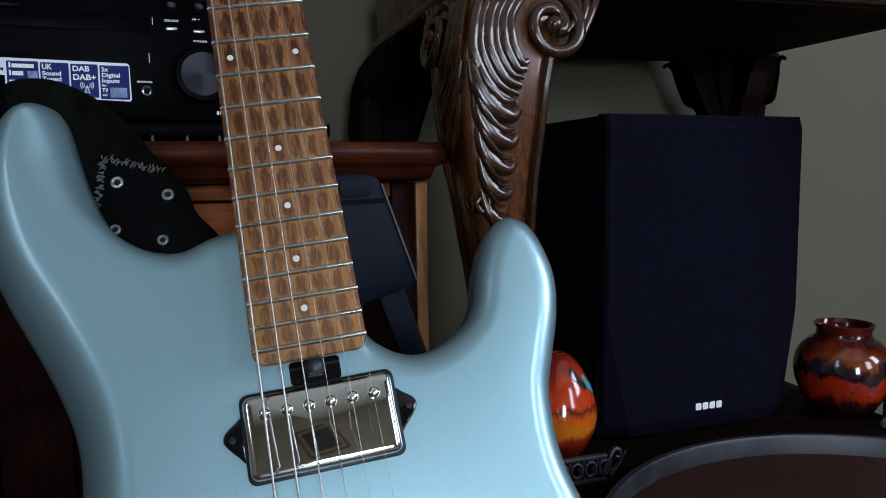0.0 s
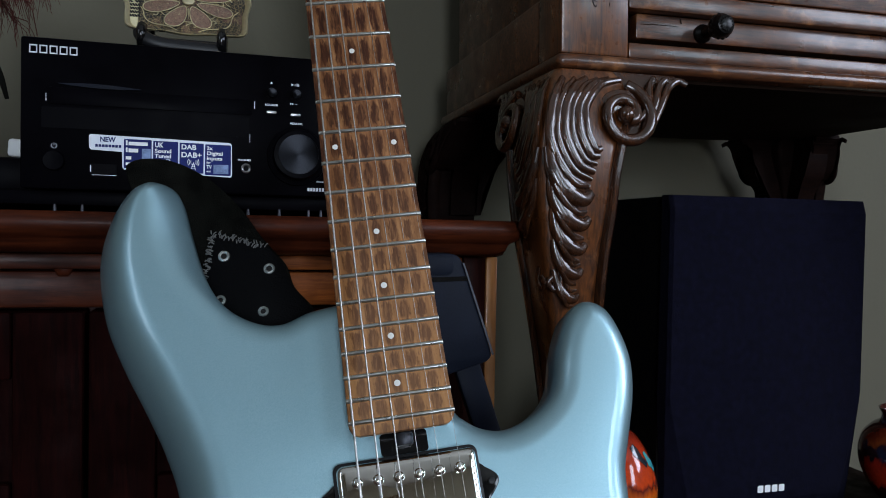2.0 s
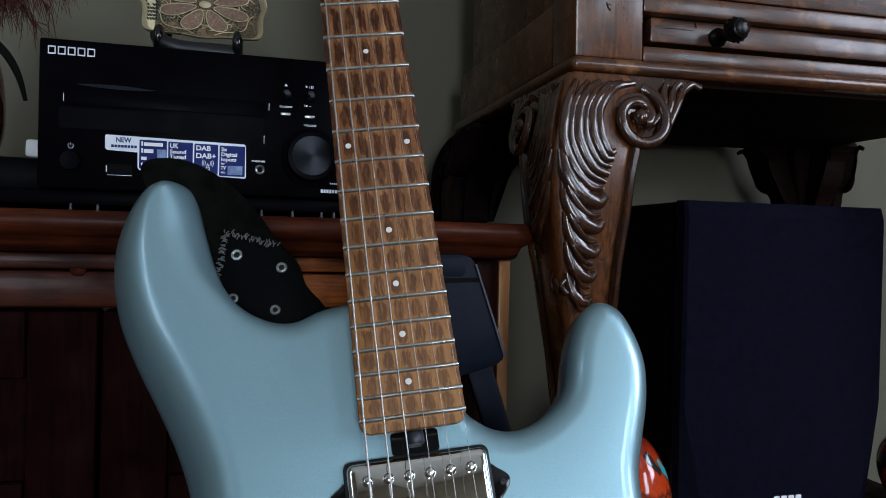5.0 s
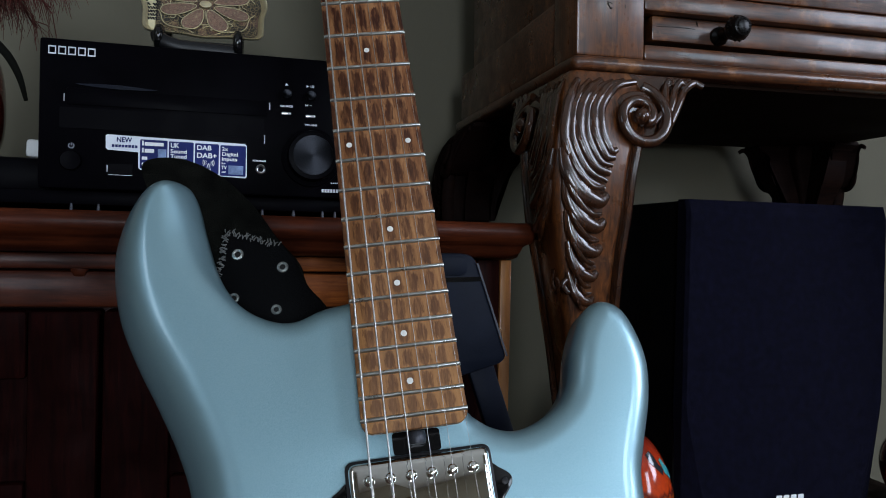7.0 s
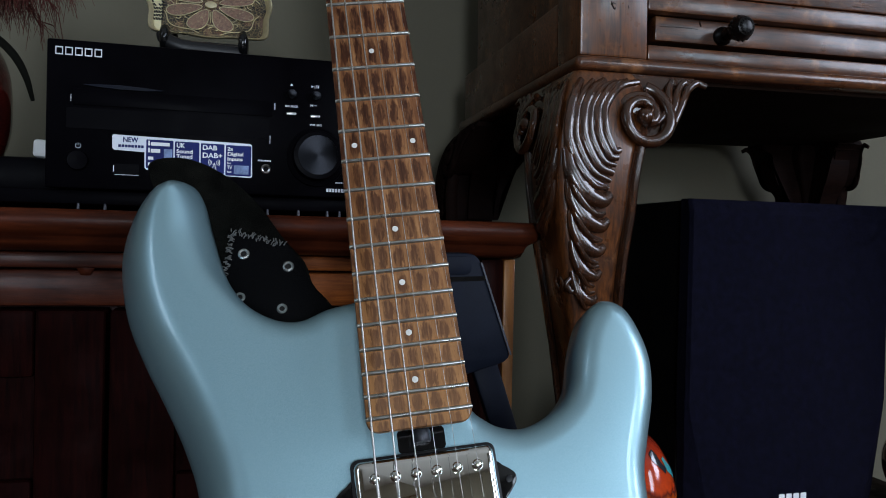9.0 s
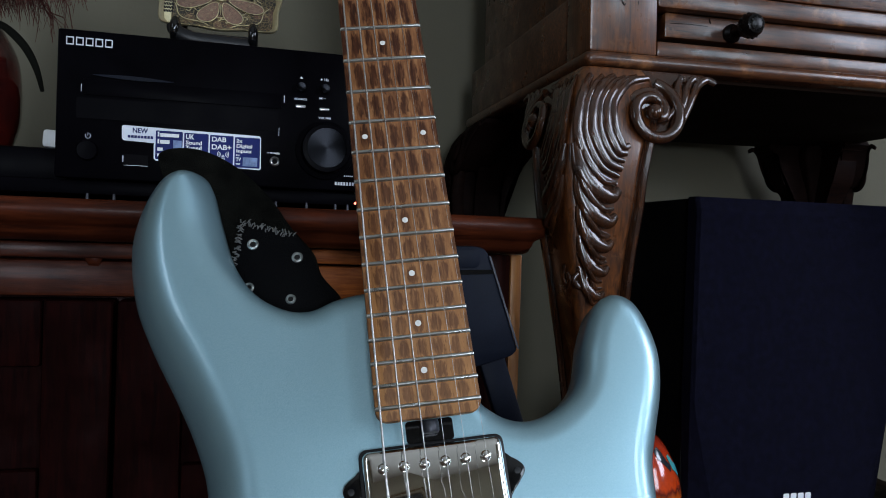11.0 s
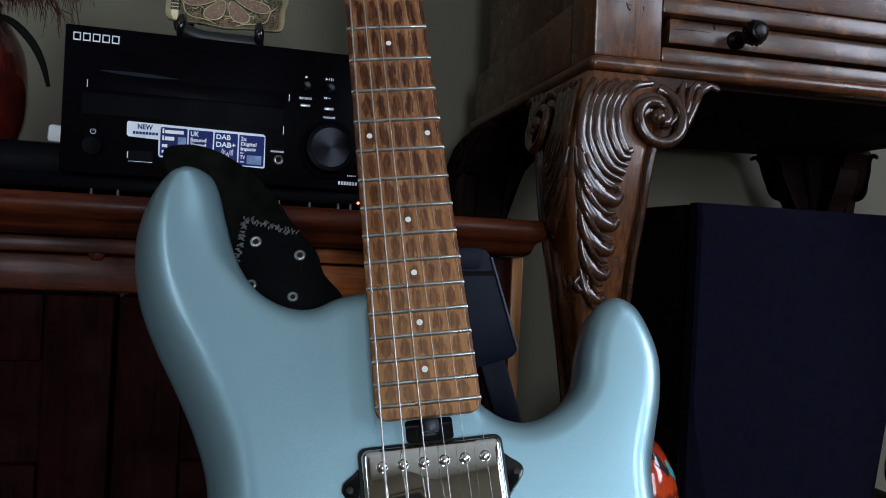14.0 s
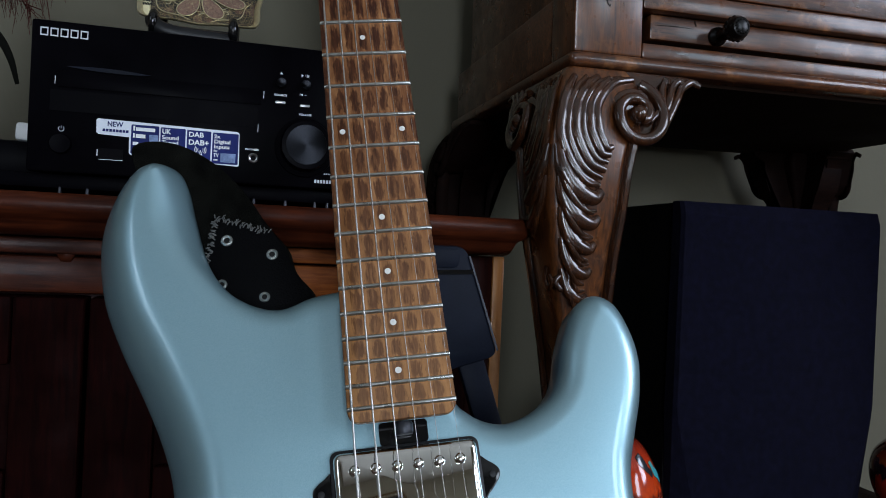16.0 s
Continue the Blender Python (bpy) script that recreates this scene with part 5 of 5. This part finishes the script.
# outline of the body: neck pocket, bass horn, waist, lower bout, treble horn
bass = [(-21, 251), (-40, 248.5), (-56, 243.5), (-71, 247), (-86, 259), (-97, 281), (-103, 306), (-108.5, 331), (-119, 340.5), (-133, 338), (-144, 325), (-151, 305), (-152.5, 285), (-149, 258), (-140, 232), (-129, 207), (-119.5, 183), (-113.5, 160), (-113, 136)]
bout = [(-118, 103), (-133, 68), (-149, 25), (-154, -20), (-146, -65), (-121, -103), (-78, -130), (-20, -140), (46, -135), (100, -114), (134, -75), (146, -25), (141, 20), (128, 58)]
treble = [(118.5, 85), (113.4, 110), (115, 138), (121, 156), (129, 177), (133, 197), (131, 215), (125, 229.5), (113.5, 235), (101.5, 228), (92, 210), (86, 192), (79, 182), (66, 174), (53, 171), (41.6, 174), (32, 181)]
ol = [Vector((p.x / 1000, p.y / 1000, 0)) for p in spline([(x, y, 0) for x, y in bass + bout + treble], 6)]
nO = len(ol)
onrm = []
for i in range(nO):
    d = (ol[(i + 1) % nO] - ol[i - 1]).normalized()
    onrm.append(Vector((-d.y, d.x, 0)))
area = sum(ol[i - 1].x * ol[i].y - ol[i].x * ol[i - 1].y for i in range(nO))
if area < 0:
    onrm = [-v for v in onrm]
arr = np.array([(p.x, p.y) for p in ol])
room_in = []
for p, q in zip(ol, onrm):
    ok = 0.002
    for d in np.arange(0.002, 0.034, 0.001):
        c = np.array((p.x + q.x * d, p.y + q.y * d))
        if np.sqrt(((arr - c) ** 2).sum(1)).min() < d * 0.97:
            break
        ok = d
    room_in.append(ok)
for _ in range(14):
    room_in = [min(room_in[i], 0.25 * room_in[i - 1] + 0.5 * room_in[i] + 0.25 * room_in[(i + 1) % nO]) for i in range(nO)]


def arm_side(p):
    t = min(1.0, max(0.0, (-p.x - 0.085) / 0.03))
    return t * t * (3 - 2 * t)


def edge_profile(p, k):
    """Inset and drop of the top edge at step k of 12: a flat arm bevel on the bass side, a round one elsewhere."""
    t = k / 12
    a = arm_side(p)
    bi, bd = 0.0290 * t ** 1.05, 0.0215 * (1 - t) ** 1.95
    ri, rd = 0.0135 * (1 - math.cos(t * math.pi / 2)), 0.0120 * (1 - math.sin(t * math.pi / 2))
    return ri + (bi - ri) * a, rd + (bd - rd) * a, 0.0135 + (0.0290 - 0.0135) * a


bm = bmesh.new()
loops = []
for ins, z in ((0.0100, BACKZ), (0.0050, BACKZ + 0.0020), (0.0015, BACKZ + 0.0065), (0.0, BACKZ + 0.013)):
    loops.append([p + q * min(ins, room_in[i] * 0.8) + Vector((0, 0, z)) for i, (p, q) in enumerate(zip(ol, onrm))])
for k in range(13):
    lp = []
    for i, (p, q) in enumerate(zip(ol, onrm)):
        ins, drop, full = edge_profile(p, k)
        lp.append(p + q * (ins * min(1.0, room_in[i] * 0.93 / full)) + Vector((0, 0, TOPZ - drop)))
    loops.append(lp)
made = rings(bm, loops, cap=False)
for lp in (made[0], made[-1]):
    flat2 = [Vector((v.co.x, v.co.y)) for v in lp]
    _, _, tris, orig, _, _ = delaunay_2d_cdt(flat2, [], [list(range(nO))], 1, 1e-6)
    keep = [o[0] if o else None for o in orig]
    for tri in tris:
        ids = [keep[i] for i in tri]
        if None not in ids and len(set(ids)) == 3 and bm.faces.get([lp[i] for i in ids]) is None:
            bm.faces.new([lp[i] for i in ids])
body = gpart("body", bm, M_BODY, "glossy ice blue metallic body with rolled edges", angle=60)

# neck, fretboard, frets and dots
bm = bmesh.new()
loops = []
for k in range(30):
    y = 0.1830 + (SCALE - 0.1830) * k / 29
    w = half_width(y) - 0.0003
    heel = max(0.0, min(1.0, (0.27 - y) / 0.03))
    dep = 0.0165 + 0.010 * heel
    lp = []
    for j in range(17):
        a = math.pi * j / 16
        cx, cz = math.cos(a), math.sin(a)
        e = 0.9 - 0.5 * heel
        lp.append(Vector((w * math.copysign(abs(cx) ** (e * 0.75), cx), y, -0.0062 - dep * abs(cz) ** e)))
    loops.append(lp)
rings(bm, loops)
gpart("neck", bm, M_NECK, "roasted maple neck")
board = []
yb, hw = 0.1752, half_width(0.1752)
for cx, cy, a0 in ((hw - 0.006, yb + 0.006, 270), ):
    for k in range(7):
        a = radians(a0 + 15 * k)
        board.append((cx + 0.006 * math.cos(a), cy + 0.006 * math.sin(a)))
board += [(0.0215, SCALE), (-0.0215, SCALE)]
for k in range(7):
    a = radians(180 + 15 * k)
    board.append((-hw + 0.006 + 0.006 * math.cos(a), yb + 0.006 + 0.006 * math.sin(a)))
bm = prism(board, 0.0061, Matrix.Identity(4), 0.0007)
fb = gpart("fretboard", bm, M_MAPLE, "figured caramel roasted maple fretboard")
for n in range(1, 23):
    y = fret_at(n)
    w = half_width(y) + 0.0002
    bm = bmesh.new()
    prof = [(-0.00115, 0.0), (-0.0009, 0.0008), (-0.0004, 0.00125), (0.0004, 0.00125), (0.0009, 0.0008), (0.00115, 0.0)]
    rings(bm, [[Vector((x, y + a, b * s)) for a, b in prof] for x, s in ((-w, 0.35), (-w + 0.0012, 1.0), (0, 1.03), (w - 0.0012, 1.0), (w, 0.35))])
    gpart("fret", bm, M_FRET, parent=fb)
for n in (3, 5, 7, 9, 12, 15, 17, 19, 21):
    y = (fret_at(n) + fret_at(n - 1)) / 2
    for x in ((-0.0165, 0.0165) if n == 12 else (0,)):
        gpart("inlay_dot", lathe([(0, 0.0001), (0.0016, 0.0001), (0.0016, 0.00025), (0, 0.0003)], (x, y, 0), 20), M_DOT, parent=fb)
gpart("nut", box((-0.0215, SCALE, -0.006), (0.0215, SCALE + 0.004, 0.003), 0.0006), M_DOT, "bone nut")
head = [(-0.0215, SCALE + 0.0045), (0.0215, SCALE + 0.0045), (0.028, SCALE + 0.03), (0.026, SCALE + 0.10), (0.012, SCALE + 0.165), (-0.014, SCALE + 0.172), (-0.036, SCALE + 0.14), (-0.038, SCALE + 0.05)]
gpart("headstock", prism([(p.x, p.y) for p in spline([(x, y, 0) for x, y in head], 4, True)], 0.014, Matrix.Translation((0, 0, -0.006)), 0.001), M_NECK, "roasted maple headstock")

# strings
for k in range(6):
    xb, xn = -0.0262 + 0.01048 * k, -0.0178 + 0.00712 * k
    r = (0.00055, 0.00044, 0.00034, 0.00017, 0.00013, 0.00010)[k]
    bm = bmesh.new()
    sweep(bm, [Vector((xb + (xn - xb) * t, SCALE * t, 0.0045 - 0.0022 * t)) for t in [j / 16 for j in range(17)]], r, 1, (0, 0, 1), 8)
    gpart("string", bm, M_WOUND if k < 3 else M_STRING)
bm = bmesh.new()
add_box(bm, (-0.036, -0.022, TOPZ + 0.0003), (0.036, 0.012, TOPZ + 0.004), 0.001)
for k in range(6):
    x = -0.0262 + 0.01048 * k
    add_box(bm, (x - 0.0046, -0.018, TOPZ + 0.0045), (x + 0.0046, 0.003, 0.0040), 0.001)
gpart("bridge", bm, M_STEEL, "steel bridge with six saddles")

# pickup
PY0, PY1, PW = 0.1258, 0.1636, 0.0347
ring = prism(round_rect(-PW - 0.0016, PY0 - 0.0016, PW + 0.0016, PY1 + 0.0016, 0.004), 0.0038, Matrix.Translation((0, 0, TOPZ + 0.0040)), 0.0006)
pick = gpart("pickup", ring, M_BLACK, "humbucker pickup with black surround")
loops = []
for ins, z in ((0.0, TOPZ + 0.0042), (0.0, -0.0112), (0.0006, -0.0096), (0.0019, -0.0086), (0.0034, -0.0083)):
    loops.append([Vector((x, y, z)) for x, y in round_rect(-PW + ins, PY0 + ins, PW - ins, PY1 - ins, 0.0036 - ins * 0.6, 6)])
bm = bmesh.new()
rings(bm, loops)
gpart("cover", bm, M_CHROME, "mirror chrome pickup cover", pick, angle=60)
for k in range(6):
    x = -0.0250 + 0.0101 * k
    bm = lathe([(0, -0.0082), (0.0026, -0.0082), (0.0027, -0.0074), (0.0022, -0.0064), (0.0012, -0.0059), (0, -0.0058)], (x, 0.1547, 0), 20)
    gpart("pole_screw", bm, M_CHROME, "domed chrome pole screw", pick)
for s in (-1, 1):
    ear = [(s * (PW + 0.0010), 0.1545), (s * (PW + 0.0045), 0.1532), (s * (PW + 0.0095), 0.1495), (s * (PW + 0.0105), 0.1460), (s * (PW + 0.0085), 0.1425), (s * (PW + 0.0040), 0.1375), (s * (PW + 0.0010), 0.1355)]
    if s < 0:
        ear = ear[::-1]
    ob = gpart("mounting_ear", prism([(p.x, p.y) for p in spline([(x, y, 0) for x, y in ear], 3, True)], 0.0022, Matrix.Translation((0, 0, TOPZ + 0.0026)), 0.0005), M_GLOSS, "black mounting ear", pick)
    gpart("ear_screw", lathe([(0, 0.0), (0.0018, 0.0), (0.0016, 0.0009), (0, 0.0011)], (s * (PW + 0.0065), 0.1462, TOPZ + 0.0027), 14), M_BLACK, parent=ob)
# truss rod opening at the neck's end, a black plate for its dark cavity
slot = gpart("truss_opening", prism(round_rect(-0.0115, 0.1655, 0.0125, 0.1765, 0.0018), 0.0012, Matrix.Translation((0, 0, TOPZ + 0.0012))), M_GLOSS, "black plate for the opening at the end of the neck", smooth=False)
bm = lathe([(0, 0), (0.0042, 0), (0.0046, 0.0012), (0.0046, 0.0048), (0.0040, 0.006), (0, 0.006)], (0.0005, 0.1752, TOPZ + 0.0058), 20, Matrix.Rotation(radians(90), 4, "X"))
gpart("truss_wheel", bm, M_PEWTER, "steel truss rod wheel", slot)

# ---- leather strap behind the bass horn ----
strap = new("guitar_strap")
strap.empty_display_size = 0.02
strap.matrix_basis = G
tagged(strap, "black suede guitar strap end with eyelets behind the guitar", "strap")
SZ = -0.0485
edge = [(-0.1410, 0.3540), (-0.1385, 0.3630), (-0.1249, 0.3640), (-0.1095, 0.3586), (-0.0918, 0.3451), (-0.0759, 0.3254), (-0.0638, 0.3036), (-0.0519, 0.2859), (-0.0481, 0.2713), (-0.0375, 0.2540), (-0.0420, 0.2330), (-0.080, 0.2300), (-0.112, 0.262), (-0.130, 0.320)]
pts = [(p.x, p.y) for p in spline([(x, y, 0) for x, y in edge], 5, True)]
gs = lambda name, bm, material, label="", parent=None: setattr_parent(link(name, bm, material, None, label), parent or strap)  # noqa: E731


def setattr_parent(ob, p):
    ob.parent = p
    return ob


gs("strap_end", prism(pts, 0.0032, Matrix.Translation((0, 0, SZ)), 0.0009), M_LEATHER, "matt black suede")
pe = [(-0.0930, 0.3110), (-0.0610, 0.2975), (-0.0535, 0.2860), (-0.0495, 0.2720), (-0.0395, 0.2560), (-0.0430, 0.2340), (-0.0850, 0.2340), (-0.1000, 0.2740)]
patch = gs("patch", prism(pe, 0.0014, Matrix.Translation((0, 0, SZ + 0.0017)), 0.0004), M_PATCH, "smooth black leather patch")
rng = random.Random(7)
for (ax, ay), (bx, by), n in (((-0.0921, 0.3096), (-0.0625, 0.2972), 20), ((-0.0925, 0.3085), (-0.0992, 0.2775), 20)):
    bm = bmesh.new()
    for k in range(n):
        for q in range(2):
            t = (k + 0.5 * q + rng.uniform(-0.12, 0.12)) / n
            c = Vector((ax + (bx - ax) * t, ay + (by - ay) * t, SZ + 0.0022))
            o = Vector((rng.uniform(-0.0013, 0.0013), rng.uniform(-0.0016, 0.0016), 0))
            d = Vector((bx - ax, by - ay, 0)).normalized()
            e = Vector((-d.y, d.x, 0)) * (0.0014 if q else -0.0010) + d * 0.0005
            sweep(bm, [c + o - e - Vector((0, 0, 0.0006)), c + o + Vector((0, 0, 0.0004)), c + o + e - Vector((0, 0, 0.0006))], 0.00038, 1, (0, 0, 1), 6)
    gs("stitching", bm, M_THREAD, "worn grey stitching", patch)
for x, y, r in ((-0.0866, 0.2941, 0.0034), (-0.0615, 0.2834, 0.0033), (-0.0899, 0.2675, 0.0030), (-0.0667, 0.2580, 0.0030)):
    ob = gs("eyelet", lathe([(r * 0.50, 0.0), (r * 0.52, 0.0008), (r * 0.72, 0.0013), (r * 0.95, 0.0008), (r * 1.02, 0.0), (r * 0.50, 0.0)], (x, y, SZ + 0.0018), 28), M_EYELET, "worn nickel eyelet", patch)
    gs("eyelet_hole", lathe([(0, 0.0), (r * 0.5, 0.0), (r * 0.5, 0.0003), (0, 0.0003)], (x, y, SZ + 0.0018), 18), M_GLOSS, "", patch)

# ---- guitar stand: black head block and flat legs ----
gstand = thing("guitar_stand", "black folding guitar stand behind the guitar", "guitar stand", (0.06, 0.45, 0))
HY = 0.525
hp = [(0.0480, 0.4985), (0.0770, 0.4990), (0.0818, 0.4978), (0.0846, 0.4950), (0.1060, 0.4350), (0.1058, 0.4318), (0.1020, 0.4290), (0.0690, 0.4192), (0.0300, 0.4260)]
headb = flat_part("head_block", hp, HY, 0.020, M_SLATE, gstand, "slate black plastic head block", 0.0022)
flat_part("latch_plate", round_rect(0.0600, 0.4852, 0.0788, 0.4968, 0.004), HY - 0.0009, 0.0008, M_SLATE, headb, "rounded latch plate", 0.0004)
flat_part("seam_band", [(0.0500, 0.4802), (0.0892, 0.4818), (0.0880, 0.4846), (0.0500, 0.4832)], HY - 0.0005, 0.0005, M_GLOSS, headb)
flat_part("edge_strip", [(0.0860, 0.4930), (0.1070, 0.4345), (0.1058, 0.4340), (0.0847, 0.4932)], HY - 0.0006, 0.0006, M_PEWTER, headb, "thin light edge strip")


def strut(name, a, b, w, d):
    """A flat bar from a to b, w wide across the view and d deep."""
    a, b = Vector(a), Vector(b)
    ax = (b - a).normalized()
    side = ax.cross(Vector((0, 1, 0))).normalized()
    dep = side.cross(ax).normalized()
    m = Matrix((side, ax, dep)).transposed().to_4x4()
    m.translation = a
    return part(name, box((-w / 2, 0, -d / 2), (w / 2, (b - a).length, d / 2), 0.002, 2, m), M_SLATE, gstand)


strut("leg", (0.0915, 0.540, 0.4300), (0.243, 0.556, 0.004), 0.0175, 0.008)
strut("leg", (0.0500, 0.540, 0.4300), (-0.06, 0.556, 0.004), 0.0175, 0.008)
strut("spine", (0.062, 0.533, 0.425), (0.052, 0.400, 0.06), 0.022, 0.012)
strut("front_leg", (0.052, 0.402, 0.075), (0.052, 0.20, 0.004), 0.022, 0.012)
for s in (-1, 1):
    bm = bmesh.new()
    sweep(bm, spline([(0.052, 0.385, 0.085), (0.052 + s * 0.05, 0.36, 0.095), (0.052 + s * 0.075, 0.30, 0.100), (0.052 + s * 0.076, 0.252, 0.100), (0.052 + s * 0.076, 0.240, 0.122)], 6), 0.007, 1, (0, 0, 1), 10)
    part("cradle_arm", bm, M_BLACK, gstand, "padded black cradle arm")
